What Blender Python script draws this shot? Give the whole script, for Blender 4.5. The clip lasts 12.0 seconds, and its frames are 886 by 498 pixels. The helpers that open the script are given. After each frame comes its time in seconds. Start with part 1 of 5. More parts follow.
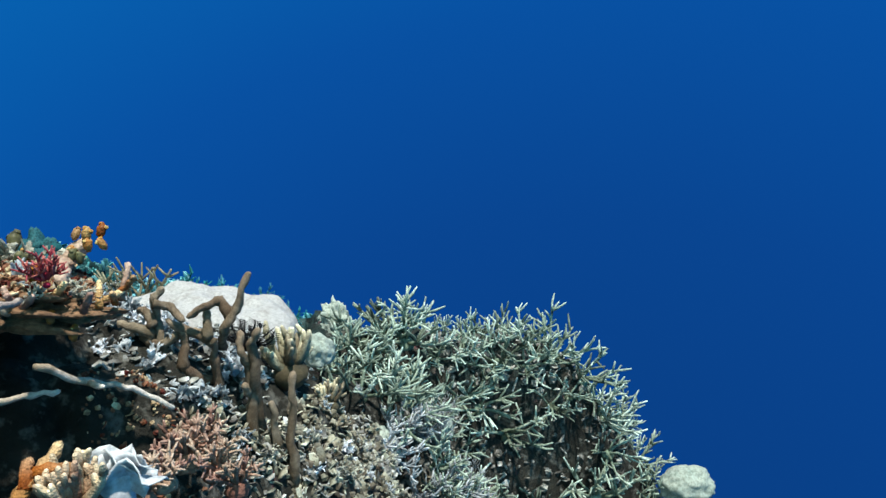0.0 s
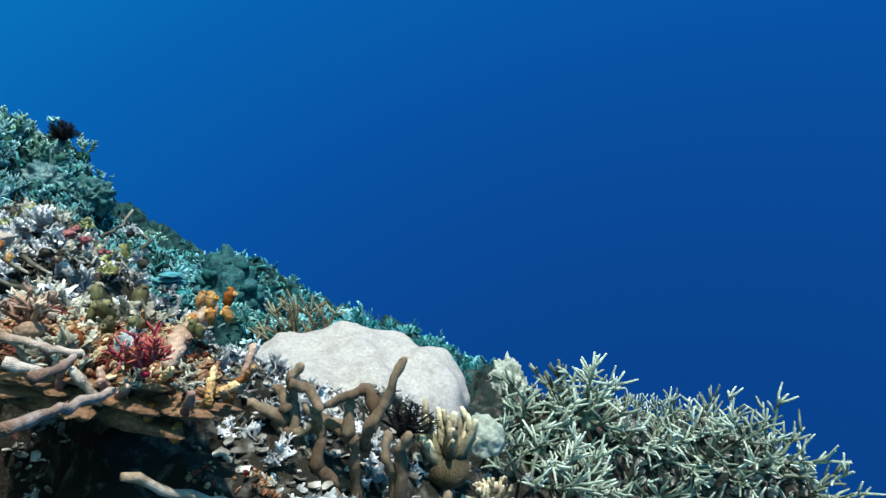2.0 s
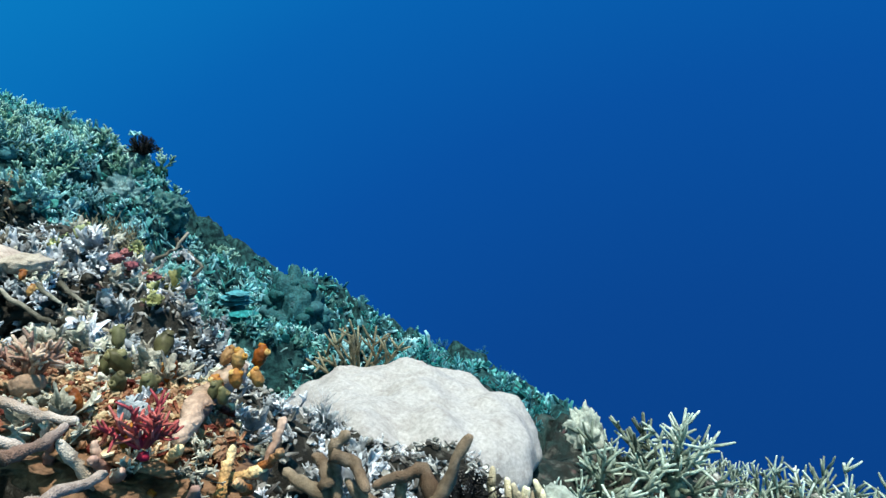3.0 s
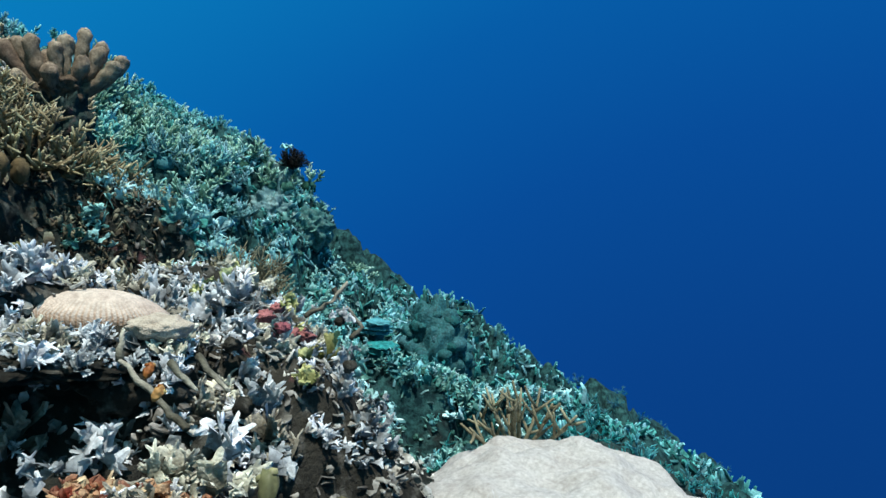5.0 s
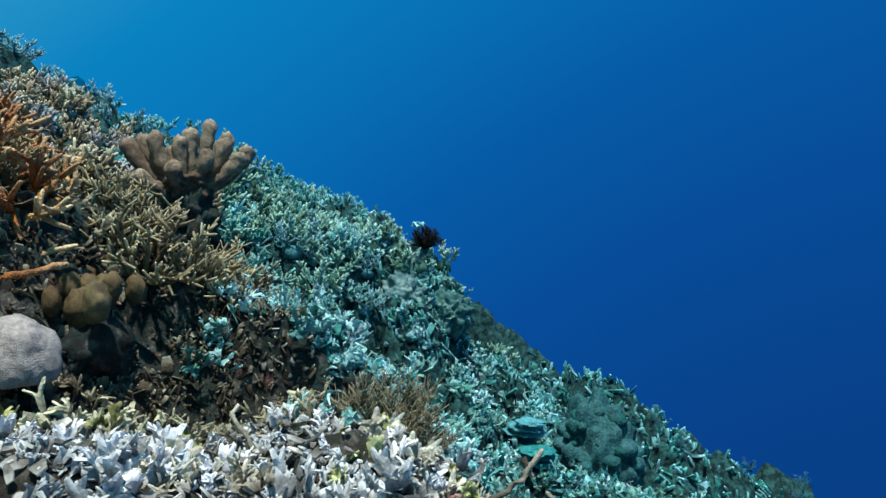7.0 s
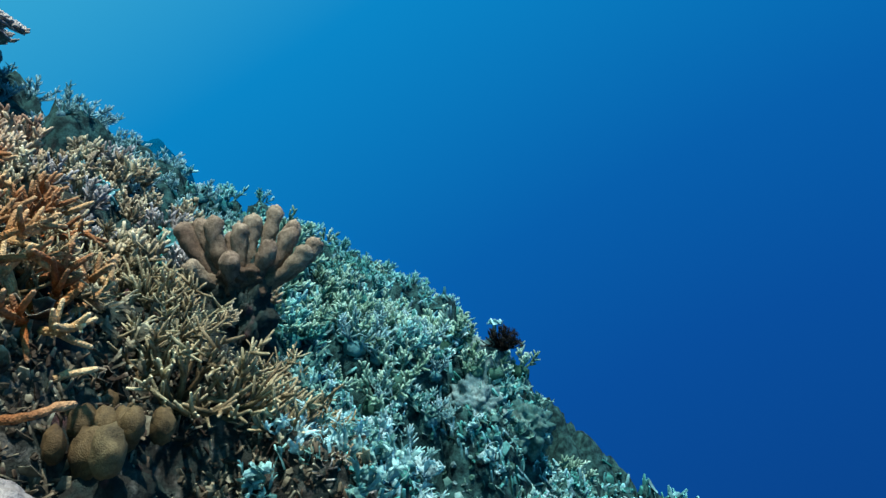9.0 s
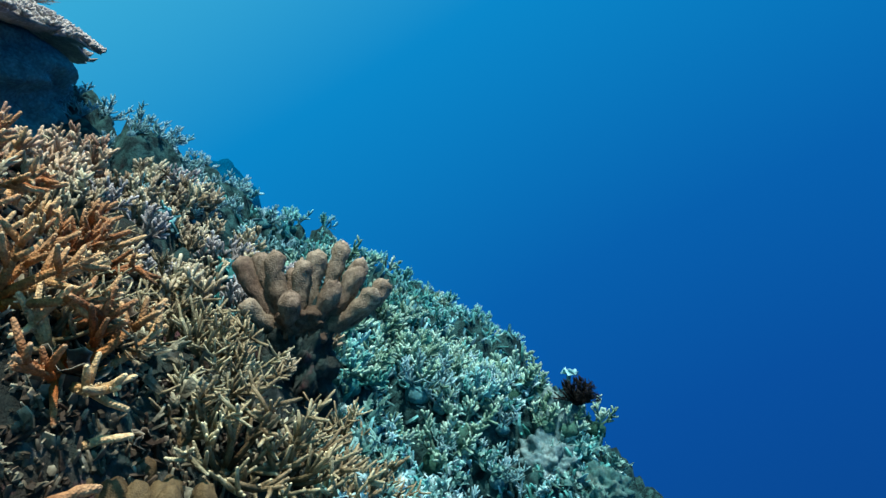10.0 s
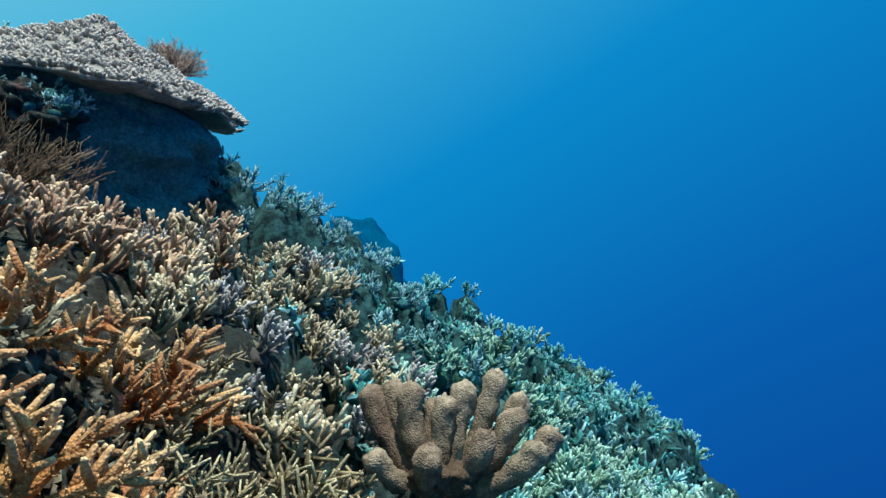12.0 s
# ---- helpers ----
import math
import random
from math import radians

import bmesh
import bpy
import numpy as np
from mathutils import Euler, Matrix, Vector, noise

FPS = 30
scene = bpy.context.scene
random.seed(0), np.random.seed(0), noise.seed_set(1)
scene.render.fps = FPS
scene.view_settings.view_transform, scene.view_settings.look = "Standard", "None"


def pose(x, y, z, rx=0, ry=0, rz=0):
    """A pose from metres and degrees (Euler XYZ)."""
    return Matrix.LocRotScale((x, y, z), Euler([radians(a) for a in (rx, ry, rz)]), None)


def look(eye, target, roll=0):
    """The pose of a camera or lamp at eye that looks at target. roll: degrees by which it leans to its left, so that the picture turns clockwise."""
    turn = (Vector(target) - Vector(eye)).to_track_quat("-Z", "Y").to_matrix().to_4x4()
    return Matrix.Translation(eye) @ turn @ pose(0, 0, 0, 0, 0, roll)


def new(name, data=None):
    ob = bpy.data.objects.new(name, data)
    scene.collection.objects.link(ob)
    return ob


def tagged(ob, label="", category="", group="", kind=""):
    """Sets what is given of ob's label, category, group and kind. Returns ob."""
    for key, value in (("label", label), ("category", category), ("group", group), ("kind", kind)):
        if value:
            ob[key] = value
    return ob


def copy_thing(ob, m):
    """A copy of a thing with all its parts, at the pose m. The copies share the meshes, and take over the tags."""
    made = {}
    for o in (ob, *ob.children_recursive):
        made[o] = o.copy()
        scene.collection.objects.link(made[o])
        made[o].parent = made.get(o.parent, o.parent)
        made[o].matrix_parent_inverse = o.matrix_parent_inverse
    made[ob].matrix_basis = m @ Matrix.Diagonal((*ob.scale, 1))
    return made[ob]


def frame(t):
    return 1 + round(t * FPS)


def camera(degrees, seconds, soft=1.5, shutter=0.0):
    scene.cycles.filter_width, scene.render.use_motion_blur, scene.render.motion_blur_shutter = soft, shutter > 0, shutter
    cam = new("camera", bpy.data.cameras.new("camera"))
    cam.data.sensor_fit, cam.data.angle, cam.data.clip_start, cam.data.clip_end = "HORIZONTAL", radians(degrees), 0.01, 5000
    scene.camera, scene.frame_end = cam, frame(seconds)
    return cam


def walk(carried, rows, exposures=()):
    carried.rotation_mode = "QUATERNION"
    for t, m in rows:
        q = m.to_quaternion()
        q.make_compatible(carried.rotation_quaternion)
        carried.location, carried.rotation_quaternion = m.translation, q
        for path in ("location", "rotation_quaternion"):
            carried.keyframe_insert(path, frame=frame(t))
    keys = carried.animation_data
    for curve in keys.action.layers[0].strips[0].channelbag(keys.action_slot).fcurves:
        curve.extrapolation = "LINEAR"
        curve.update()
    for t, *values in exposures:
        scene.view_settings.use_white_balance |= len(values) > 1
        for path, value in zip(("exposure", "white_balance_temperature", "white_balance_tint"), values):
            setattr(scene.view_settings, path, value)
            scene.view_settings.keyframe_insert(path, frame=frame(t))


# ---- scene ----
cam = camera(68.1, 12.0, soft=1.5)
PATH = [
    (0, (0.091, 0.098, 1.172), (0.225, 2.051, 0.761), -2.3),
    (0.5, (0.073, 0.236, 1.181), (0.049, 2.204, 0.824), -1.8),
    (1, (0.08, 0.338, 1.195), (-0.095, 2.301, 0.857), -2.0),
    (1.5, (0.06, 0.463, 1.2), (-0.232, 2.412, 0.863), -1.2),
    (2, (0.032, 0.58, 1.216), (-0.371, 2.512, 0.891), -0.2),
    (2.5, (0.01, 0.706, 1.224), (-0.495, 2.618, 0.924), 0.4),
    (3, (-0.033, 0.823, 1.232), (-0.653, 2.705, 0.967), 1.3),
    (3.2, (-0.053, 0.866, 1.236), (-0.712, 2.737, 0.982), 1.3),
    (4.8, (-0.366, 1.124, 1.278), (-1.29, 2.883, 1.051), 4.1),
    (5, (-0.412, 1.168, 1.299), (-1.374, 2.905, 1.055), 3.8),
    (5.5, (-0.514, 1.263, 1.339), (-1.588, 2.928, 1.069), 2.6),
    (6, (-0.632, 1.34, 1.343), (-1.822, 2.932, 1.119), 2.4),
    (6.5, (-0.74, 1.418, 1.367), (-1.998, 2.965, 1.212), 0.7),
    (7, (-0.828, 1.495, 1.401), (-2.097, 3.038, 1.314), 0.4),
    (7.2, (-0.862, 1.522, 1.414), (-2.142, 3.056, 1.338), 0.9),
    (8.8, (-1.131, 1.706, 1.541), (-2.516, 3.146, 1.628), 3.3),
    (9, (-1.192, 1.732, 1.559), (-2.598, 3.151, 1.669), 3.8),
    (9.5, (-1.305, 1.779, 1.592), (-2.773, 3.128, 1.74), 5.1),
    (10, (-1.423, 1.842, 1.637), (-2.948, 3.125, 1.806), 6.6),
    (10.5, (-1.525, 1.914, 1.701), (-3.105, 3.124, 1.904), 7.4),
    (11, (-1.64, 1.964, 1.754), (-3.286, 3.075, 1.992), 8.3),
    (11.5, (-1.764, 1.997, 1.806), (-3.478, 2.995, 2.06), 8.1),
    (12, (-1.881, 2.042, 1.874), (-3.641, 2.957, 2.128), 8.7),
]
walk(cam, [(t, look(eye, target, roll)) for t, eye, target, roll in PATH],
     exposures=[(0.0, 0.26), (3.0, 0.28), (5.0, 0.09), (7.0, 0.07), (9.0, 0.17), (12.0, 0.23)])

# ---- world, sun ----
world = bpy.data.worlds.new("water_light")
scene.world = world
world.use_nodes = True
wn = world.node_tree
wn.nodes.clear()
w_out = wn.nodes.new("ShaderNodeOutputWorld")
w_bg = wn.nodes.new("ShaderNodeBackground")
w_tc = wn.nodes.new("ShaderNodeTexCoord")
w_dot = wn.nodes.new("ShaderNodeVectorMath")
w_dot.operation = "DOT_PRODUCT"
w_dot.inputs[1].default_value = (-0.07, -0.232, 0.289)
w_add = wn.nodes.new("ShaderNodeMath")
w_add.inputs[1].default_value = 0.475
w_ramp = wn.nodes.new("ShaderNodeValToRGB")
wn.links.new(w_tc.outputs["Generated"], w_dot.inputs[0])
wn.links.new(w_dot.outputs["Value"], w_add.inputs[0])
wn.links.new(w_add.outputs[0], w_ramp.inputs[0])
wn.links.new(w_ramp.outputs[0], w_bg.inputs["Color"])
wn.links.new(w_bg.outputs[0], w_out.inputs["Surface"])


def lin(r, g, b):
    """Linear colour from 0-255 display values."""
    return tuple(((c / 255 + 0.055) / 1.055) ** 2.4 if c > 10 else c / 255 / 12.92 for c in (r, g, b)) + (1,)


ramp_stops = [(0.0, (8, 50, 109)), (0.19, (9, 68, 143)), (0.275, (8, 79, 159)), (0.36, (7, 96, 174)),
              (0.51, (10, 135, 201)), (0.63, (62, 176, 217)), (0.80, (150, 215, 230)), (1.0, (235, 245, 240))]
while len(w_ramp.color_ramp.elements) < len(ramp_stops):
    w_ramp.color_ramp.elements.new(0.5)
for el, (at, c) in zip(w_ramp.color_ramp.elements, ramp_stops):
    el.position, el.color = at, lin(*c)
w_bg.inputs["Strength"].default_value = 0.87

sun_data = bpy.data.lights.new("sun", "SUN")
sun_data.energy, sun_data.angle, sun_data.color = 5.0, radians(2.0), (0.97, 0.95, 0.85)
sun = new("sun", sun_data)
sun.matrix_world = look((-1.2, 0.4, 12.0), (-3.0, 2.6, 0.0))


# ---- materials ----
def node(nt, kind, **values):
    n = nt.nodes.new(kind)
    for key, value in values.items():
        if key in n.inputs:
            n.inputs[key].default_value = value
    return n


def mix_rgb(nt, fac, a, b, blend="MIX"):
    m = nt.nodes.new("ShaderNodeMix")
    m.data_type, m.blend_type = "RGBA", blend
    for sock, value in ((m.inputs[0], fac), (m.inputs[6], a), (m.inputs[7], b)):
        if hasattr(value, "is_output"):
            nt.links.new(value, sock)
        else:
            sock.default_value = value
    return m.outputs[2]


def coords(nt, scale):
    tc = nt.nodes.new("ShaderNodeTexCoord")
    mp = nt.nodes.new("ShaderNodeMapping")
    mp.inputs["Scale"].default_value = (scale, scale, scale)
    nt.links.new(tc.outputs["Object"], mp.inputs[0])
    return mp.outputs[0]


def noise_fac(nt, scale, detail=3.0, low=0.35, high=0.65, world_space=False):
    n = node(nt, "ShaderNodeTexNoise", Scale=scale, Detail=detail, Roughness=0.6)
    if world_space:
        geo = nt.nodes.new("ShaderNodeNewGeometry")
        nt.links.new(geo.outputs["Position"], n.inputs["Vector"])
    else:
        nt.links.new(coords(nt, 1.0), n.inputs["Vector"])
    r = nt.nodes.new("ShaderNodeMapRange")
    r.inputs[1].default_value, r.inputs[2].default_value = low, high
    nt.links.new(n.outputs[0], r.inputs[0])
    return r.outputs[0]


def principled(name, rough=0.75, spec=0.25):
    mat = bpy.data.materials.new(name)
    mat.use_nodes = True
    nt = mat.node_tree
    bsdf = nt.nodes["Principled BSDF"]
    bsdf.inputs["Roughness"].default_value = rough
    bsdf.inputs["Specular IOR Level"].default_value = spec
    return mat, nt, bsdf


def coral_mat(name, stem, tip, stain=None, vary=0.25, polyp=260.0, relief=0.6, rough=0.75, from_island=False, tip_power=1.5, mottle=0.75):
    """Living or dead coral skin: paler growing tips, stem colour often darkened as shade inside the colony, algae
    stains, fine polyp relief with its gaps darker in colour.
    """
    mat, nt, bsdf = principled(name, rough)
    att = nt.nodes.new("ShaderNodeAttribute")
    att.attribute_name = "tip"
    pw = nt.nodes.new("ShaderNodeMath")
    pw.operation = "POWER"
    pw.inputs[1].default_value = tip_power
    nt.links.new(att.outputs["Fac"], pw.inputs[0])
    col = mix_rgb(nt, pw.outputs[0], (*stem, 1), (*tip, 1))
    stain = stain or tuple(0.45 * c for c in stem)
    st = nt.nodes.new("ShaderNodeMath")
    st.operation = "MULTIPLY"
    st.inputs[1].default_value = 0.7
    nt.links.new(noise_fac(nt, 16.0, 4.0, 0.47, 0.68, world_space=True), st.inputs[0])
    col = mix_rgb(nt, st.outputs[0], col, (*stain, 1))
    if from_island:
        rnd = nt.nodes.new("ShaderNodeNewGeometry").outputs["Random Per Island"]
    else:
        rnd = nt.nodes.new("ShaderNodeObjectInfo").outputs["Random"]
    hsv = nt.nodes.new("ShaderNodeHueSaturation")
    for socket, lo, hi in (("Hue", 0.5 - 0.06 * vary, 0.5 + 0.06 * vary), ("Value", 1 - vary, 1 + vary), ("Saturation", 1 + 0.4 * vary, 1 - 0.4 * vary)):
        r = nt.nodes.new("ShaderNodeMapRange")
        r.inputs[3].default_value, r.inputs[4].default_value = lo, hi
        nt.links.new(rnd, r.inputs[0])
        nt.links.new(r.outputs[0], hsv.inputs[socket])
    nt.links.new(col, hsv.inputs["Color"])
    grain = noise_fac(nt, 70.0, 4.0, 0.32, 0.68, world_space=True)
    col = mix_rgb(nt, mottle, hsv.outputs[0], mix_rgb(nt, grain, (0.5, 0.48, 0.46, 1), (1.25, 1.25, 1.25, 1)), "MULTIPLY")
    vor = node(nt, "ShaderNodeTexVoronoi", Scale=polyp)
    geo = nt.nodes.new("ShaderNodeNewGeometry")
    nt.links.new(geo.outputs["Position"], vor.inputs["Vector"])
    cup = nt.nodes.new("ShaderNodeMapRange")
    cup.inputs[1].default_value, cup.inputs[2].default_value = 0.1, 0.75
    nt.links.new(vor.outputs["Distance"], cup.inputs[0])
    col = mix_rgb(nt, min(1.0, relief), col, mix_rgb(nt, cup.outputs[0], (1.12, 1.12, 1.12, 1), (0.72, 0.72, 0.72, 1)), "MULTIPLY")
    nt.links.new(col, bsdf.inputs["Base Color"])
    bump = node(nt, "ShaderNodeBump", Strength=relief, Distance=0.004)
    bump.invert = True
    nt.links.new(vor.outputs["Distance"], bump.inputs["Height"])
    nt.links.new(bump.outputs[0], bsdf.inputs["Normal"])
    return mat


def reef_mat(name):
    """Reef rock: grey-brown limestone with algae, pink crusts, pale sand and dark specks; teal water haze painted in
    down the slope.
    """
    mat, nt, bsdf = principled(name, 0.9, 0.15)
    base = mix_rgb(nt, noise_fac(nt, 5.0, 6.0, 0.35, 0.65, True), (0.010, 0.010, 0.009, 1), (0.045, 0.042, 0.034, 1))
    base = mix_rgb(nt, noise_fac(nt, 21.0, 5.0, 0.53, 0.66, True), base, (0.13, 0.125, 0.11, 1))
    base = mix_rgb(nt, noise_fac(nt, 9.3, 3.0, 0.64, 0.74, True), base, (0.16, 0.07, 0.075, 1))
    base = mix_rgb(nt, noise_fac(nt, 34.0, 4.0, 0.55, 0.72, True), base, (0.025, 0.025, 0.02, 1))
    # Distance haze painted in: teal replaces the rock colour down the slope.
    haze_teal = mix_rgb(nt, noise_fac(nt, 17.0, 6.0, 0.42, 0.64, True), (0.004, 0.022, 0.026, 1), (0.034, 0.115, 0.115, 1))
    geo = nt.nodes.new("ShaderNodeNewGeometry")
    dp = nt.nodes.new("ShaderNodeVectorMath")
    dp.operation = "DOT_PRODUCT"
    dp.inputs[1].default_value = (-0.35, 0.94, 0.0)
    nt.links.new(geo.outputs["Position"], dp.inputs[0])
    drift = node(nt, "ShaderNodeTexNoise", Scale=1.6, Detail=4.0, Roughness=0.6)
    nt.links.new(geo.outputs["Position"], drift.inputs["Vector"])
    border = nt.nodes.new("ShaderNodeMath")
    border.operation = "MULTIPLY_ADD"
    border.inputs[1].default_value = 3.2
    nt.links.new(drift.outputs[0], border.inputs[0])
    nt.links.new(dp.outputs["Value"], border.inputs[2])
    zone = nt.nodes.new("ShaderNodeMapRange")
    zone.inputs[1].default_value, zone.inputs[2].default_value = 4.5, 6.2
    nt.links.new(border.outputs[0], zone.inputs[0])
    col = mix_rgb(nt, zone.outputs[0], base, haze_teal)
    nt.links.new(col, bsdf.inputs["Base Color"])
    n = node(nt, "ShaderNodeTexNoise", Scale=45.0, Detail=6.0, Roughness=0.7)
    nt.links.new(geo.outputs["Position"], n.inputs["Vector"])
    bump = node(nt, "ShaderNodeBump", Strength=0.9, Distance=0.02)
    nt.links.new(n.outputs[0], bump.inputs["Height"])
    nt.links.new(bump.outputs[0], bsdf.inputs["Normal"])
    return mat


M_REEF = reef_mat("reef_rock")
M_BONE = coral_mat("pale_staghorn_skin", (0.17, 0.225, 0.16), (0.70, 0.84, 0.71), (0.06, 0.08, 0.055), 0.6, tip_power=1.4)
M_LEAF = coral_mat("blue_white_leaf_skin", (0.13, 0.145, 0.165), (0.78, 0.82, 0.87), (0.06, 0.06, 0.055), 0.5, 520, 0.25, tip_power=1.0)
M_LIME = coral_mat("lime_leaf_skin", (0.17, 0.19, 0.06), (0.62, 0.63, 0.30), None, 0.3, 90, 0.3)
# M_BUSH to M_ABYSS: red lost in water and haze painted as teal, blue.
M_BUSH = coral_mat("hazed_bush_skin", (0.035, 0.22, 0.24), (0.30, 0.86, 0.84), (0.02, 0.13, 0.15), 0.35, tip_power=1.1)
M_SAGE = coral_mat("sage_hazed_bush_skin", (0.05, 0.17, 0.14), (0.50, 0.86, 0.70), (0.02, 0.08, 0.07), 0.4, tip_power=1.3)
M_PALE = coral_mat("pale_hazed_skin", (0.09, 0.30, 0.35), (0.50, 0.88, 0.92), (0.05, 0.18, 0.22), 0.25, tip_power=1.2)
M_SHELF = coral_mat("hazed_plate_skin", (0.03, 0.15, 0.165), (0.44, 0.84, 0.83), (0.015, 0.08, 0.09), 0.5, 80, 0.5, tip_power=0.8)
M_ABYSS = coral_mat("blue_haze_bush_skin", (0.015, 0.13, 0.22), (0.04, 0.25, 0.36), (0.012, 0.10, 0.17), 0.2)
M_LEAFB = coral_mat("tan_leaf_skin", (0.10, 0.095, 0.07), (0.68, 0.65, 0.54), (0.07, 0.065, 0.045), 0.4, 200, 0.4, tip_power=1.5)
# Deep skins carry the haze of distance as teal in their colour.
M_DEEP = coral_mat("teal_haze_bush_skin", (0.012, 0.16, 0.195), (0.09, 0.50, 0.54), (0.01, 0.09, 0.12), 0.3)
M_HEAD = coral_mat("dark_hazed_head_skin", (0.012, 0.085, 0.10), (0.06, 0.27, 0.29), (0.008, 0.05, 0.06), 0.3, 70, 0.9)
M_BROWN = coral_mat("brown_staghorn_skin", (0.14, 0.105, 0.05), (0.84, 0.73, 0.45), (0.05, 0.045, 0.025), 0.3, tip_power=1.9)
M_OCHRE = coral_mat("orange_tan_staghorn_skin", (0.44, 0.172, 0.038), (1.0, 0.70, 0.39), (0.14, 0.055, 0.018), 0.35, 200, 0.8, tip_power=1.8)
# Dark stem paints the shade deep in the colony; pale tips are its own.
M_BEIGE = coral_mat("beige_finger_skin", (0.11, 0.09, 0.05), (0.94, 0.82, 0.57), (0.05, 0.05, 0.035), 0.35, tip_power=1.5)
M_ROSE = coral_mat("rose_beige_finger_skin", (0.21, 0.105, 0.055), (0.96, 0.70, 0.48), (0.09, 0.05, 0.035), 0.3, tip_power=1.4)
M_KNOB = coral_mat("brown_knob_skin", (0.095, 0.066, 0.042), (0.44, 0.345, 0.25), (0.12, 0.08, 0.055), 0.2, 230, 0.8, tip_power=1.3, mottle=0.95)
M_DEAD = coral_mat("dead_branch_skin", (0.13, 0.085, 0.05), (0.33, 0.235, 0.16), (0.30, 0.235, 0.17), 0.2, 480, 0.6)
M_BLEACH = coral_mat("bleached_boulder_skin", (0.49, 0.465, 0.455), (0.56, 0.535, 0.52), (0.38, 0.345, 0.33), 0.08, 420, 0.6, mottle=0.5)
M_SLAB = coral_mat("dead_plate_skin", (0.50, 0.43, 0.35), (0.60, 0.53, 0.45), (0.36, 0.28, 0.22), 0.3, 300, 0.5, mottle=0.5)
M_BOULDER = coral_mat("pale_green_boulder_skin", (0.36, 0.41, 0.36), (0.50, 0.54, 0.47), (0.20, 0.26, 0.22), 0.2, 260, 0.5)
M_GREYB = coral_mat("grey_fuzzy_boulder_skin", (0.40, 0.37, 0.36), (0.50, 0.46, 0.44), (0.24, 0.22, 0.21), 0.1, 330, 0.6)
M_LOBE = coral_mat("olive_brown_lobe_skin", (0.11, 0.078, 0.036), (0.20, 0.14, 0.07), (0.045, 0.032, 0.018), 0.25, 300, 0.4)
M_FUNGIA = coral_mat("mushroom_coral_skin", (0.46, 0.27, 0.15), (0.66, 0.56, 0.48), (0.55, 0.43, 0.36), 0.25, 200, 0.4, mottle=0.5)
M_SQUIRT = coral_mat("orange_sea_squirt_skin", (0.40, 0.16, 0.045), (0.68, 0.42, 0.11), (0.16, 0.06, 0.035), 0.4, 160, 0.4, 0.55)
M_OLIVE = coral_mat("olive_sea_squirt_skin", (0.10, 0.10, 0.045), (0.26, 0.23, 0.11), (0.05, 0.05, 0.025), 0.3, 60, 0.3, 0.5)
M_RED = coral_mat("red_sponge_skin", (0.42, 0.04, 0.05), (0.62, 0.16, 0.15), (0.16, 0.015, 0.02), 0.2, 120, 0.4)
M_PINK = coral_mat("pink_crust_skin", (0.36, 0.11, 0.12), (0.52, 0.24, 0.23), (0.16, 0.05, 0.055), 0.3, 200, 0.7)
M_SOFTP = coral_mat("peach_soft_coral_skin", (0.33, 0.185, 0.125), (0.68, 0.48, 0.38), (0.20, 0.11, 0.08), 0.3, 120, 0.6)
M_SHEET = coral_mat("white_sponge_skin", (0.46, 0.48, 0.52), (0.66, 0.68, 0.71), (0.42, 0.44, 0.46), 0.1, 70, 0.4)
M_FEATHER = coral_mat("tan_feather_skin", (0.17, 0.16, 0.10), (0.44, 0.40, 0.27), (0.12, 0.10, 0.06), 0.2)
M_WISP = coral_mat("pale_hydroid_skin", (0.48, 0.50, 0.54), (0.74, 0.75, 0.78), (0.30, 0.32, 0.35), 0.2)
M_BLACK = coral_mat("black_feather_star_skin", (0.006, 0.006, 0.007), (0.02, 0.02, 0.022), None, 0.2)
M_TABLE = coral_mat("table_coral_skin", (0.24, 0.225, 0.21), (1.0, 0.93, 0.84), (0.50, 0.45, 0.41), 0.25, tip_power=0.8)
# Blue-green lift in this rock's colour imitates water haze.
M_ROCKB = coral_mat("hazed_rock", (0.09, 0.25, 0.27), (0.16, 0.34, 0.35), (0.05, 0.13, 0.15), 0.4, 40, 0.9, mottle=0.8)
M_TREE = coral_mat("pinkish_tree_coral_skin", (0.42, 0.29, 0.24), (0.70, 0.55, 0.46), None, 0.2)
M_TWIG = coral_mat("driftwood_coral_skin", (0.30, 0.20, 0.145), (0.64, 0.55, 0.49), (0.66, 0.56, 0.52), 0.4, 420, 0.5)
M_RUBBLE = coral_mat("mixed_rubble", (0.19, 0.18, 0.16), (0.70, 0.70, 0.68), (0.05, 0.05, 0.04), 0.7, 120, 0.4, from_island=True)
M_CRUMB = coral_mat("beige_crumbs", (0.12, 0.105, 0.07), (0.60, 0.56, 0.44), (0.05, 0.045, 0.03), 0.6, 160, 0.5, from_island=True, tip_power=1.3)
M_BROW = coral_mat("crusted_ledge_skin", (0.20, 0.095, 0.05), (0.48, 0.30, 0.18), (0.07, 0.03, 0.022), 0.7, 90, 0.8, mottle=0.9)
# Mottled pale crust, with the slope's teal haze tinted into it.
M_PALEROCK = coral_mat("pale_crust_haze_skin", (0.035, 0.13, 0.14), (0.10, 0.25, 0.25), (0.22, 0.37, 0.36), 0.8, 40, 0.9, mottle=0.9)
M_CRUST = coral_mat("warm_crust_bits", (0.30, 0.13, 0.06), (0.66, 0.46, 0.30), (0.10, 0.035, 0.03), 0.7, 200, 0.6, from_island=True)
M_DRAB = coral_mat("drab_leaf_skin", (0.045, 0.042, 0.025), (0.52, 0.49, 0.34), (0.02, 0.02, 0.015), 0.5, 200, 0.4, tip_power=1.4)
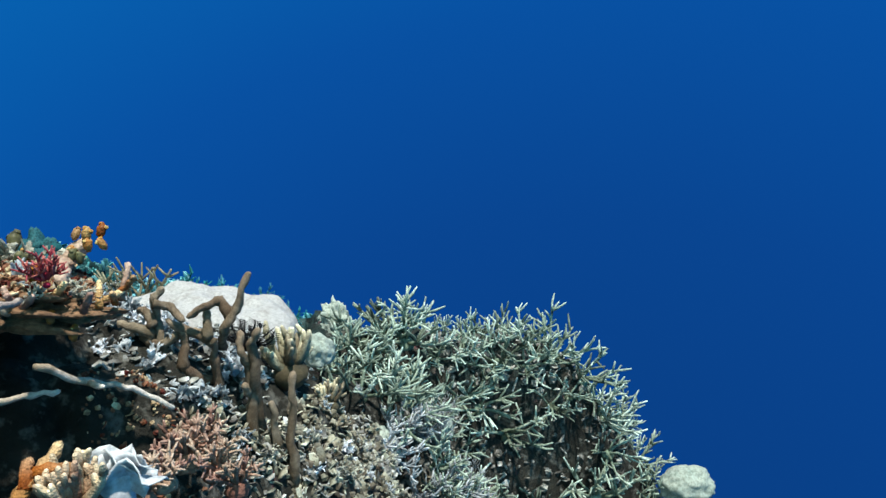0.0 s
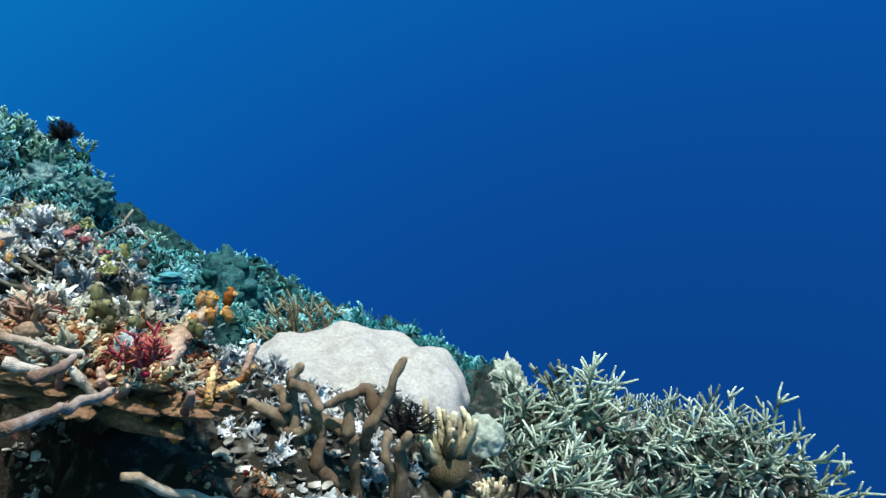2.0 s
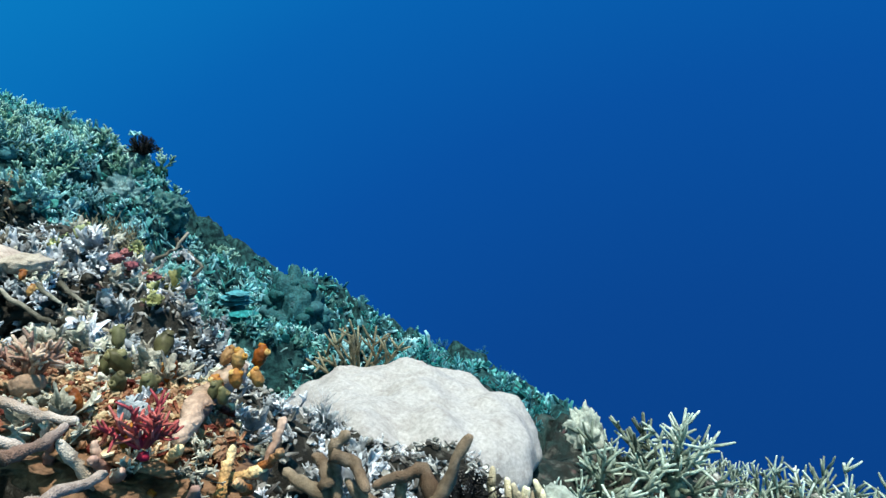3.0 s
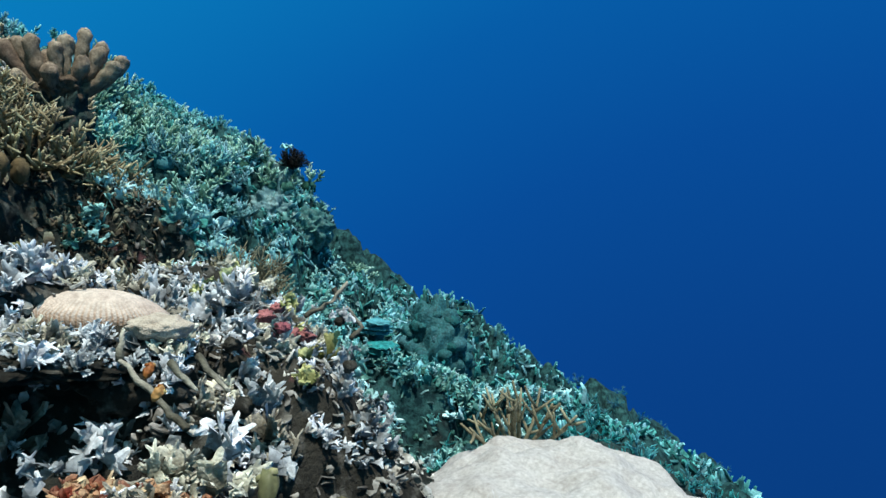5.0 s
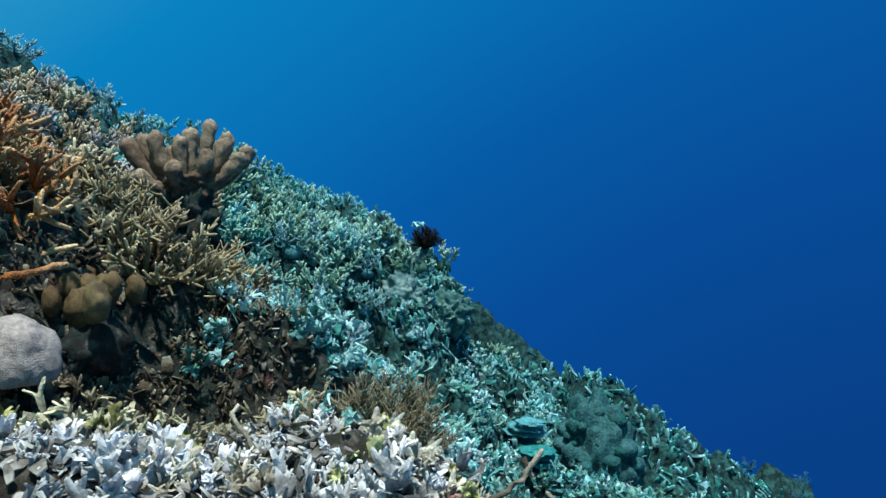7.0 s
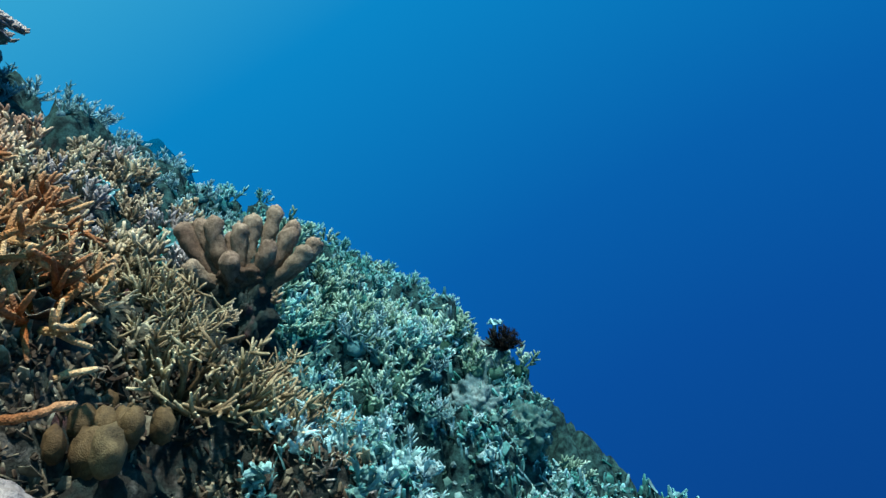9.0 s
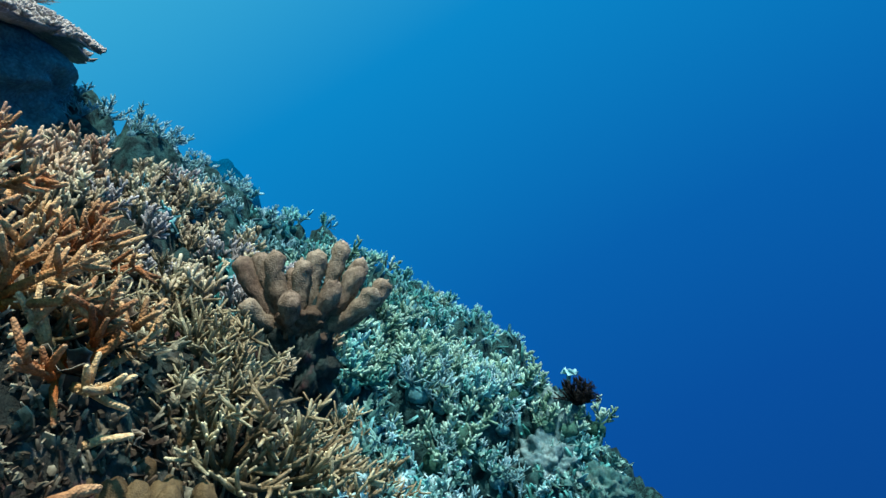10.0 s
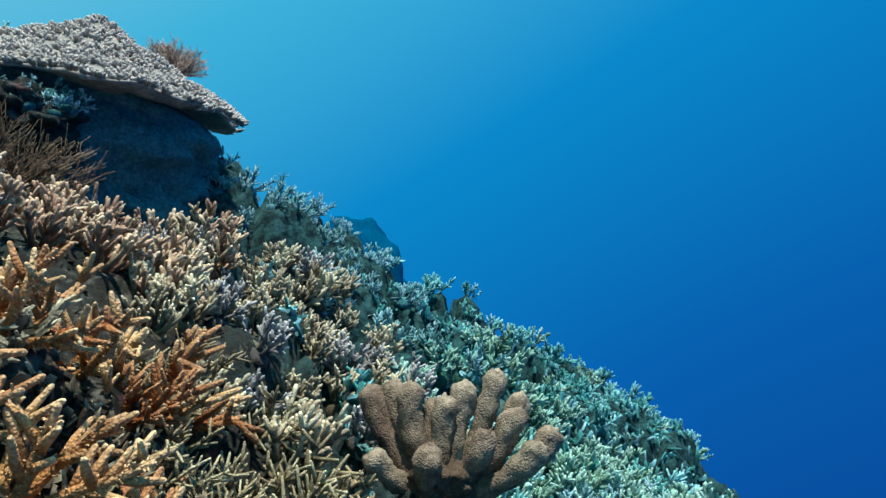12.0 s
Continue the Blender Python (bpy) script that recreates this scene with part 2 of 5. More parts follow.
M_SILVER = coral_mat("silver_white_finger_skin", (0.10, 0.095, 0.09), (0.84, 0.82, 0.82), (0.06, 0.055, 0.05), 0.25, tip_power=1.6)
M_GULLY = coral_mat("gully_flakes", (0.05, 0.042, 0.028), (0.34, 0.29, 0.20), (0.02, 0.018, 0.012), 0.8, 120, 0.4, from_island=True, tip_power=2.0)
# Slope growth and rubble: teal in both colours imitates water haze.
M_TURF = coral_mat("hazed_growth_skin", (0.015, 0.10, 0.115), (0.21, 0.72, 0.74), (0.01, 0.055, 0.065), 0.5, 160, 0.4, from_island=True, tip_power=1.4)
M_RUBTEAL = coral_mat("hazed_rubble", (0.04, 0.15, 0.15), (0.32, 0.62, 0.57), (0.02, 0.08, 0.08), 0.6, 120, 0.4, from_island=True)


# ---- shape helpers ----
def part(name, bm, material, parent, label="", smooth=True):
    me = bpy.data.meshes.new(name)
    bm.to_mesh(me)
    bm.free()
    me.materials.append(material)
    for p in me.polygons:
        p.use_smooth = smooth
    ob = new(name, me)
    ob.parent = parent
    if label:
        tagged(ob, label)
    return ob


def thing(name, label, category, group="", kind=""):
    return tagged(new(name), label, category, group, kind)


def fresh():
    bm = bmesh.new()
    bm.verts.layers.float.new("tip")
    return bm


def tube(bm, pts, radii, seg=6, t0=0.0, t1=1.0, rough=0.0, rng=random):
    """A tapered tube along pts with a rounded end; the tip layer runs from t0 to t1."""
    lay = bm.verts.layers.float["tip"]
    rings = []
    pts = [Vector(p) for p in pts]
    n = len(pts)
    side = Vector((0.31, 0.77, 0.55))
    d = (pts[-1] - pts[-2]).normalized()
    full = [(p, r, i / n) for i, (p, r) in enumerate(zip(pts, radii))]
    full.append((pts[-1] + d * radii[-1] * 0.7, radii[-1] * 0.62, 1.0))
    for i, (p, r, f) in enumerate(full):
        a, b = full[max(0, i - 1)][0], full[min(len(full) - 1, i + 1)][0]
        ax = (b - a).normalized()
        u = ax.cross(side)
        if u.length < 0.1:
            u = ax.cross(Vector((1, 0, 0)))
        u.normalize()
        v = ax.cross(u)
        ring = []
        for k in range(seg):
            an = 2 * math.pi * k / seg
            rr = r * (1 + rough * (rng.random() - 0.5))
            vt = bm.verts.new(p + (u * math.cos(an) + v * math.sin(an)) * rr)
            vt[lay] = t0 + (t1 - t0) * f
            ring.append(vt)
        rings.append(ring)
    top = bm.verts.new(pts[-1] + d * radii[-1] * 1.05)
    top[lay] = t1
    for ra, rb in zip(rings, rings[1:]):
        for k in range(seg):
            bm.faces.new((ra[k], ra[(k + 1) % seg], rb[(k + 1) % seg], rb[k]))
    for k in range(seg):
        bm.faces.new((rings[-1][k], rings[-1][(k + 1) % seg], top))
    bm.faces.new(rings[0][::-1])
    return rings


def graft(bm, ring, host):
    """Joins a twig's root to the nearest ring of the branch that bears it."""
    if isinstance(ring[0], list):
        ring = ring[0]
    near = min((v for r in host for v in r), key=lambda v: (v.co - ring[0].co).length_squared)
    bm.faces.new((ring[0], ring[1], near))


def wander(p, d, length, steps, bend, rng, up=0.0):
    """Points of a wandering branch from p along d."""
    pts, p, d = [Vector(p)], Vector(p), Vector(d).normalized()
    for _ in range(steps):
        d = (d + Vector((rng.uniform(-bend, bend), rng.uniform(-bend, bend), rng.uniform(-bend, bend) + up))).normalized()
        p = p + d * length / steps
        pts.append(p.copy())
    return pts


def blob(bm, centre, size, sub=3, lump=0.15, freq=3.0, tip=0.5, seed=0.0, flat=None, matrix=None):
    """A lumpy rounded body; flat cuts its underside at that part of its height."""
    lay = bm.verts.layers.float["tip"]
    made = bmesh.ops.create_icosphere(bm, subdivisions=sub, radius=1.0)["verts"]
    off = Vector((seed * 7.3, seed * 3.1, seed * 5.7))
    for v in made:
        q = v.co.copy()
        k = 1 + lump * noise.noise(q * freq + off) + lump * 0.45 * noise.noise(q * freq * 2.6 + off)
        q *= k
        if flat is not None and q.z < flat:
            q.z = flat + (q.z - flat) * 0.1
        q = Vector((q.x * size[0], q.y * size[1], q.z * size[2]))
        if matrix:
            q = matrix @ q
        v.co = q + Vector(centre)
        v[lay] = tip
    return made


def leaf(bm, p, d, up, length, width, curl, rng, thick=0.004, rows=4, cols=7):
    """A ruffled fan of coral with thickness, a ragged rim and a paler edge."""
    lay = bm.verts.layers.float["tip"]
    d = Vector(d).normalized()
    s = d.cross(Vector(up))
    if s.length < 0.05:
        s = d.cross(Vector((1, 0, 0)))
    s.normalize()
    nrm = s.cross(d).normalized()
    ph, waves = rng.uniform(0, 6.28), rng.uniform(8.0, 15.0)
    ragged = [rng.uniform(0.84, 1.10) for _ in range(cols)]
    layers = []
    for sgn in (0, 1):
        grid = []
        for i in range(rows):
            f = i / (rows - 1)
            line = []
            for j in range(cols):
                g = j / (cols - 1) - 0.5
                an = g * 2.7
                r = length * f * (1 + (ragged[j] - 1) * f)
                q = Vector(p) + d * (r * math.cos(an)) + s * (r * math.sin(an) * width / length * 1.2 + width * 0.3 * g)
                lift = curl * length * f * f + 0.30 * length * math.sin(waves * g + ph) * f * f + 0.9 * curl * width * g * g * 4 * f
                vt = bm.verts.new(q + nrm * (lift - sgn * thick * (1.3 - 0.6 * f)))
                vt[lay] = 0.05 + 0.95 * f * f * f
                line.append(vt)
            grid.append(line)
        layers.append(grid)
    a, b = layers
    for i in range(rows - 1):
        for j in range(cols - 1):
            bm.faces.new((a[i][j], a[i][j + 1], a[i + 1][j + 1], a[i + 1][j]))
            bm.faces.new((b[i][j], b[i + 1][j], b[i + 1][j + 1], b[i][j + 1]))
    edge = [(0, j) for j in range(cols)] + [(i, cols - 1) for i in range(1, rows)] + [(rows - 1, j) for j in range(cols - 2, -1, -1)] + [(i, 0) for i in range(rows - 2, 0, -1)]
    for (i, j), (k, m) in zip(edge, edge[1:] + edge[:1]):
        bm.faces.new((a[i][j], b[i][j], b[k][m], a[k][m]))
    return [a[0][0], a[0][1]]


def blade(bm, p, d, up, length, width, curl, rng, thick=0.0035, rows=3, cols=2):
    """A narrow curled blade that forks into lobes at its end, with pale rims."""
    lay = bm.verts.layers.float["tip"]
    d = Vector(d).normalized()
    s = d.cross(Vector(up))
    if s.length < 0.05:
        s = d.cross(Vector((1, 0, 0)))
    s.normalize()

    def strip(p, d, s, ln, w0, w1, steps, t0, t1):
        rings = []
        twist = rng.gauss(0, 0.35)
        for i in range(steps + 1):
            f = i / steps
            n = s.cross(d).normalized()
            w, t = w0 + (w1 - w0) * f, t0 + (t1 - t0) * f
            ring = []
            for k, off in enumerate((s * w, n * thick * 0.5, s * -w, n * thick * -0.5)):
                v = bm.verts.new(p + off)
                v[lay] = min(1.0, t + (0.0 if k % 2 else 0.35 * t0 + 0.25 * f))
                ring.append(v)
            rings.append(ring)
            d = (d + n * (curl + rng.gauss(0, 0.22)) + s * rng.gauss(0, 0.2)).normalized()
            s = (s + n * twist - d * s.dot(d)).normalized()
            p = p + d * ln / steps
        for a, b in zip(rings, rings[1:]):
            for k in range(4):
                bm.faces.new((a[k], a[(k + 1) % 4], b[(k + 1) % 4], b[k]))
        end = bm.verts.new(p - d * ln / steps * 0.7)
        end[lay] = t1
        for k in range(4):
            bm.faces.new((rings[-1][k], rings[-1][(k + 1) % 4], end))
        return rings, p - d * ln / steps, d, s

    main, q, d, s = strip(Vector(p), d, s, length * 0.6, width * 0.28, width * 0.55, rows, 0.0, 0.55)
    for k in range(cols + (rng.random() < 0.4)):
        side = (-0.75, 0.75, 0.1, -1.2)[k] + rng.gauss(0, 0.2)
        n = s.cross(d)
        fork, *_ = strip(q - d * length * 0.06, (d + s * side + n * rng.gauss(0, 0.4)).normalized(), (s - d * side * 0.6).normalized(), length * rng.uniform(0.25, 0.5), width * 0.30, width * 0.15, 2, 0.55, 1.0)
        bm.faces.new((fork[0][0], fork[0][1], main[-1][0]))
    return [main[0][0], main[0][1]]


# ---- the reef's ground ----
def soft_plus(v, w):
    v = v / w
    return w * (v if v > 30 else math.log1p(math.exp(max(-60, v))))


def hump(x, y, cx, cy, rx, ry):
    e = ((x - cx) / rx) ** 2 + ((y - cy) / ry) ** 2
    return math.exp(-e) if e < 40 else 0.0


# Rises and hollows of the bank and the gully, and of the slope beyond: height, place, reach.
BANK_HUMPS = [(-0.30, -2.35, 1.9, 0.4, 0.6), (0.22, -2.98, 1.95, 0.28, 0.3), (-0.28, -2.52, 2.5, 0.2, 0.16), (-0.6, -0.78, 1.34, 0.36, 0.19),
         (-1.0, -1.23, 1.58, 0.23, 0.15), (-0.6, -1.11, 2.03, 0.09, 0.15), (-0.42, -5.2, 1.75, 0.65, 0.65), (0.20, -1.42, 2.34, 0.36, 0.24),
         (0.03, -1.6, 1.9, 0.4, 0.3), (-0.22, -2.5, 2.36, 0.26, 0.24), (-0.22, -1.05, 2.62, 0.3, 0.25), (0.12, -3.6, 2.6, 0.4, 0.25), (-0.42, -1.50, 1.68, 0.18, 0.13), (0.2, -0.18, 1.98, 0.26, 0.26), (-0.3, -1.22, 2.82, 0.24, 0.22),
         (-0.25, -3.62, 2.62, 0.16, 0.13), (-0.2, -3.3, 2.36, 0.1, 0.1), (-0.2, -4.05, 2.4, 0.1, 0.1)]
SLOPE_HUMPS = [(-0.33, -3.15, 3.45, 0.55, 0.5), (-0.5, -2.6, 4.6, 0.6, 0.7), (-0.12, -1.5, 3.3, 0.4, 0.4), (0.33, 0.35, 3.68, 0.7, 0.3),
         (0.35, 1.0, 3.7, 0.45, 0.4), (0.40, -3.5, 4.55, 0.27, 0.27), (0.2, -5.1, 5.6, 0.55, 0.6), (-0.5, -4.1, 6.2, 0.8, 0.8),
         (-0.55, -2.6, 5.8, 0.9, 0.8), (-0.5, -1.8, 7.6, 1.3, 1.8), (-0.15, -2.05, 2.9, 0.4, 0.3), (-0.12, -3.45, 2.75, 0.15, 0.15),
         (-0.62, -1.85, 3.78, 0.42, 0.52), (0.16, -5.8, 2.78, 0.4, 0.34)]


def ground_base(x, y):
    z = 0.9 - 0.41 * x - 0.316 * y
    for a, cx, cy, rx, ry in BANK_HUMPS + SLOPE_HUMPS:
        z += a * hump(x, y, cx, cy, rx, ry)
    edge = -0.55 + 0.35 * (y - 1.3)
    near = 1 / (1 + math.exp(max(-50, min(50, (y - 3.42) / 0.07))))
    z -= 1.5 * soft_plus(x - edge + 0.1, 0.1) * near
    brim = 4.3 + 5.2 / (1 + math.exp(max(-50, min(50, (x + 0.55) / 0.22)))) - 2.3 / (1 + math.exp(max(-50, min(50, (x + 2.9) / 0.25))))
    z -= 1.3 * soft_plus(y - brim, 0.25)
    z -= 1.3 * soft_plus(-7.0 - x, 0.25)
    z -= 1.6 * soft_plus(x - 1.6, 0.2)
    return max(-45.0, 4.0 - soft_plus(4.0 - z, 0.4))


def pit(x, y):
    """Depth of the dark hollows between the colonies."""
    deep = 0.75 + 0.75 * min(1.0, max(0.0, (0.42 * -x + y - 3.4) / 0.6))
    return deep * max(0.0, noise.noise(Vector((x, y, 0)) * 2.7 + Vector((9, 4, 2))) - 0.2)


def mound(x, y):
    """Rounded coral heads with creases between them, strongest down the slope."""
    far = min(1.0, max(0.0, (0.42 * -x + y - 3.55) / 0.9))
    amp = 0.07 + 0.21 * far
    d = noise.voronoi(Vector((x * 2.3 + 0.3 * noise.noise(Vector((x, y, 3)) * 3), y * 2.3, 0.0)))[0]
    return amp * (math.sqrt(max(0.0, 1 - (d[0] / 0.62) ** 2)) - 0.55) - 0.5 * amp * max(0.0, 0.12 - (d[1] - d[0])) / 0.12


def ground(x, y):
    q = Vector((x, y, 0))
    r = 0.09 * noise.noise(q * 1.7) + 0.07 * noise.noise(q * 4.3 + Vector((3, 7, 1)))
    r += mound(x, y) - pit(x, y)
    r += 0.035 * noise.noise(q * 11.0) + 0.022 * noise.noise(q * 23.0 + Vector((1, 2, 3)))
    return ground_base(x, y) + r


def stretch(lo, hi, step, far_lo, far_hi):
    core = [lo + i * step for i in range(int(round((hi - lo) / step)) + 1)]
    left, right, d = [], [], step
    a = lo
    while a > far_lo:
        d *= 1.25
        a -= d
        left.append(a)
    a, d = core[-1], step
    while a < far_hi:
        d *= 1.25
        a += d
        right.append(a)
    return left[::-1] + core + right


GX, GY = stretch(-7.3, 1.7, 0.032, -40, 30), stretch(0.7, 7.8, 0.032, -30, 45)
gv = [(x, y, ground(x, y)) for y in GY for x in GX]
nx = len(GX)
gf = [(j * nx + i, j * nx + i + 1, (j + 1) * nx + i + 1, (j + 1) * nx + i) for j in range(len(GY) - 1) for i in range(nx - 1)]
gm = bpy.data.meshes.new("ground")
gm.from_pydata(gv, [], gf)
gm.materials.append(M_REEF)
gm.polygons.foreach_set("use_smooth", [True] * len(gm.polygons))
tagged(new("ground", gm), "sloping reef rock with algae and pink crusts, painted haze downslope", "reef", kind="structure")


def seat(x, y, sink=0.01):
    return Vector((x, y, ground(x, y) - sink))


def lean(x, y, amount=0.5):
    """A turn that tips upright things part of the way to the slope's normal."""
    e = 0.08
    nrm = Vector((ground_base(x - e, y) - ground_base(x + e, y), ground_base(x, y - e) - ground_base(x, y + e), 2 * e)).normalized()
    ax = Vector((0, 0, 1)).lerp(nrm, amount).normalized()
    return Vector((0, 0, 1)).rotation_difference(ax).to_matrix().to_4x4()


# ---- coral colonies ----
def bush(name, label, category, group, material, seed, mains, length, radius, twigs, spread, bend=0.25, seg=5, up=0.15, twig_len=0.45, base_size=0.05, knobs=0, blunt=0.52):
    """A branching colony: an encrusting foot and main branches that each carry twigs."""
    rng = random.Random(seed)
    root = thing(name, label, category, group)
    foot = fresh()
    blob(foot, (0, 0, -0.01), (base_size, base_size, base_size * 0.8), 2, 0.3, 2.5, 0.0, seed)
    part("foot", foot, material, root)
    for i in range(mains):
        az = 2 * math.pi * (i + rng.uniform(-0.3, 0.3)) / mains * (1 if i < mains * 0.7 else 2.3)
        tilt = spread * (rng.uniform(0.65, 1.0) if i < mains * 0.7 else rng.uniform(0.05, 0.5))
        d = Vector((math.sin(tilt) * math.cos(az), math.sin(tilt) * math.sin(az), math.cos(tilt)))
        ln = length * rng.uniform(0.75, 1.15)
        pts = wander(d * base_size * 0.4, d, ln, 4, bend, rng, up)
        bm = fresh()
        host = tube(bm, pts, [radius * (1.3 - 0.3 * (1.1 - 0.6 * blunt) * k / 1.35) for k in range(5)], seg, 0.0, 1.0, 0.15, rng)
        for k in range(twigs):
            f = rng.uniform(0.25, 0.95)
            a = f * 4
            i0 = min(3, int(a))
            p = pts[i0].lerp(pts[i0 + 1], a - i0)
            dd = (pts[i0 + 1] - pts[i0]).normalized()
            out = Vector((rng.gauss(0, 1), rng.gauss(0, 1), rng.gauss(0.3, 0.8))).normalized()
            dd = (dd * 0.7 + out * 0.8).normalized()
            tl = length * twig_len * rng.uniform(0.5, 1.1) * (1.15 - 0.5 * f)
            graft(bm, tube(bm, wander(p, dd, tl, 2, bend * 0.8, rng, up), [radius * 0.9, radius * (0.5 * blunt + 0.5), radius * blunt], seg, f * 0.5, 1.0, 0.15, rng), host)
        for k in range(knobs):
            f = rng.uniform(0.15, 0.98)
            a = f * 4
            i0 = min(3, int(a))
            p = pts[i0].lerp(pts[i0 + 1], a - i0)
            out = Vector((rng.gauss(0, 1), rng.gauss(0, 1), rng.gauss(0, 1))).normalized()
            ax = (pts[i0 + 1] - pts[i0]).normalized()
            out = (out - ax * out.dot(ax)).normalized()
            graft(bm, tube(bm, [p + out * radius * 0.7, p + out * radius * 1.35 + ax * radius * 0.3], [radius * 0.24, radius * 0.16], 4, f, min(1.0, f + 0.4)), host)
        part("branch", bm, material, root)
    return root


def leafy(name, label, category, group, material, seed, leaves, length, width, sub=4, rows=3, cols=9, crowd=0.8, cut=leaf):
    """A foliose colony: whorls of curled leaves or blades on an encrusting base; each lobe of leaves is a part."""
    rng = random.Random(seed)
    root = thing(name, label, category, group)
    foot = fresh()
    blob(foot, (0, 0, -0.014), (length * 0.36, length * 0.36, length * 0.32), 2, 0.6, 2.5, 0.0, seed)
    part("foot", foot, M_REEF, root)
    for i in range(leaves):
        bm = fresh()
        root_p = Vector((rng.uniform(-1, 1), rng.uniform(-1, 1), rng.uniform(0.1, 0.6))) * length * crowd
        last = None
        for k in range(sub):
            az = 2 * math.pi * (i + rng.uniform(-0.9, 0.9)) / leaves
            tilt = rng.choice((rng.uniform(0.1, 0.8), rng.uniform(1.0, 1.7)))
            d = Vector((math.sin(tilt) * math.cos(az), math.sin(tilt) * math.sin(az), math.cos(tilt)))
            p = root_p + Vector((rng.gauss(0, 1), rng.gauss(0, 1), rng.gauss(0, 0.6))) * length * 0.4 * crowd
            got = cut(bm, p, d, (rng.gauss(0, 0.7), rng.gauss(0, 0.7), 1), length * rng.uniform(0.5, 1.25), width * rng.uniform(0.4, 1.2), rng.uniform(-0.15, 0.4), rng, 0.0035, rows, cols)
            if last:
                bm.faces.new((got[0], got[1], last))
            last = got[0]
        part("frond", bm, material, root, smooth=cut is leaf)
    return root


def place(protos, spots, seed, sizes, amount=0.5, sink=0.015):
    """Sets copies of the prototypes on the ground at the spots; the prototypes take the first spots."""
    rng = random.Random(seed)
    for i, (x, y) in enumerate(spots):
        k = rng.uniform(*sizes)
        m = Matrix.Translation(seat(x, y, sink)) @ lean(x, y, amount) @ pose(0, 0, 0, rng.uniform(-8, 8), rng.uniform(-8, 8), rng.uniform(0, 360)) @ Matrix.Scale(k, 4)
        if i < len(protos):
            protos[i].matrix_basis = m
        else:
            copy_thing(protos[i % len(protos)], m)


def spots_in(n, x0, x1, y0, y1, gap, seed, keep=lambda x, y: True, taken=None, deep=False):
    rng = random.Random(seed)
    got = []
    for _ in range(n * 30):
        x, y = rng.uniform(x0, x1), rng.uniform(y0, y1)
        if keep(x, y) and (deep or (pit(x, y) < 0.04 and mound(x, y) > -0.045)) and all((x - a) ** 2 + (y - b) ** 2 > gap * gap for a, b in got):
            if taken and any((x - a) ** 2 + (y - b) ** 2 < r * r for a, b, r in taken):
                continue
            got.append((x, y))
            if len(got) == n:
                break
    return got


def gulf(x, y):
    """The dark bare drop between the bank and the slope's heads, and the bleached boulder's place."""
    return ((x + 0.98) / 0.55) ** 2 + ((y - 3.1) / 0.55) ** 2 < 1 or ((x + 1.88) / 0.36) ** 2 + ((y - 3.78) / 0.5) ** 2 < 1


def wob(x, y, k=0.35):
    """An uneven shift for the borders between the coral belts."""
    return k * noise.noise(Vector((x * 1.2, y * 1.2, 5.0))) + 0.5 * k * noise.noise(Vector((x * 3.1, y * 3.1, 8.0)))


# Places kept free for the single large colonies.
TAKEN = [(-0.96, 3.08, 0.52), (-3.34, 2.86, 0.30), (-2.42, 2.0, 0.16), (-2.70, 2.21, 0.14), (-1.6, 1.94, 0.12), (-1.45, 1.99, 0.06),
         (-2.42, 4.78, 0.27), (-0.12, 2.58, 0.12), (-0.46, 1.86, 0.12), (-3.5, 4.55, 0.12), (-5.85, 1.78, 0.8), (-2.74, 2.30, 0.13), (-0.78, 1.42, 0.4), (-1.0, 2.66, 0.24), (-1.24, 1.66, 0.14), (-2.74, 2.28, 0.2), (-3.62, 2.62, 0.15), (-3.3, 2.36, 0.1), (-4.05, 2.4, 0.1)]


def bank(x, y):
    if ((x + 1.11) / 0.13) ** 2 + ((y - 2.03) / 0.2) ** 2 < 1:
        return False
    return x > -2.15 and y < 2.62 - 0.12 * abs(x + 1.7) and x < -0.62 - 0.9 * max(0, y - 1.65) and y > 1.45 + 0.2 * max(0, x + 1.2)


# Pale staghorn thicket on the outer mound.
stag = [bush("staghorn_coral", "pale cream staghorn coral in a tangled thicket", "coral", "staghorn thicket", M_BONE, 11 + i, 8, 0.2, 0.0066, 6, 1.45, 0.32, 5, 0.06, 0.5, 0.04) for i in range(4)]
place(stag, spots_in(74, -0.3, 1.55, 2.95, 4.3, 0.105, 1, lambda x, y: x > -0.34 + 0.25 * (y - 2.9), TAKEN) + spots_in(14, 0.0, 0.75, 2.6, 3.05, 0.11, 52, lambda x, y: x > 0.35 * (y - 2.5), TAKEN), 2, (0.75, 1.2), 0.5)

# Leafy corals on the bank and the rubble in front of it.
leaves = [leafy("lettuce_coral", "tan curled lettuce coral with forked blades" if i == 4 else "blue-white curled lettuce coral with forked blades", "coral", "lettuce corals", M_LEAFB if i == 4 else M_LEAF, 31 + i, 2, 0.05, 0.026, 8, 2, 3, 0.62, blade) for i in range(5)]
place(leaves, spots_in(300, -2.5, -0.55, 1.4, 2.7, 0.055, 3, bank, TAKEN, True), 4, (0.75, 1.3), 0.3)
small = [leafy("leaf_coral", "small grey-white leaf coral among rubble", "coral", "leaf corals", M_LEAF, 41 + i, 2, 0.042, 0.016, 9, 3, 2, 0.7, blade) for i in range(3)]
place(small, spots_in(60, -1.1, 0.05, 1.5, 3.0, 0.075, 5, lambda x, y: not bank(x, y) and x < -0.35 + 0.35 * (y - 1.3), TAKEN), 6, (0.7, 1.2), 0.4)
frill = [leafy("frilled_coral", "beige frilled coral crowding the slope under the dead branches", "coral", "beige frilled corals", M_LEAFB, 46 + i, 2, 0.04, 0.019, 10, 2, 2, 0.8, blade) for i in range(3)]
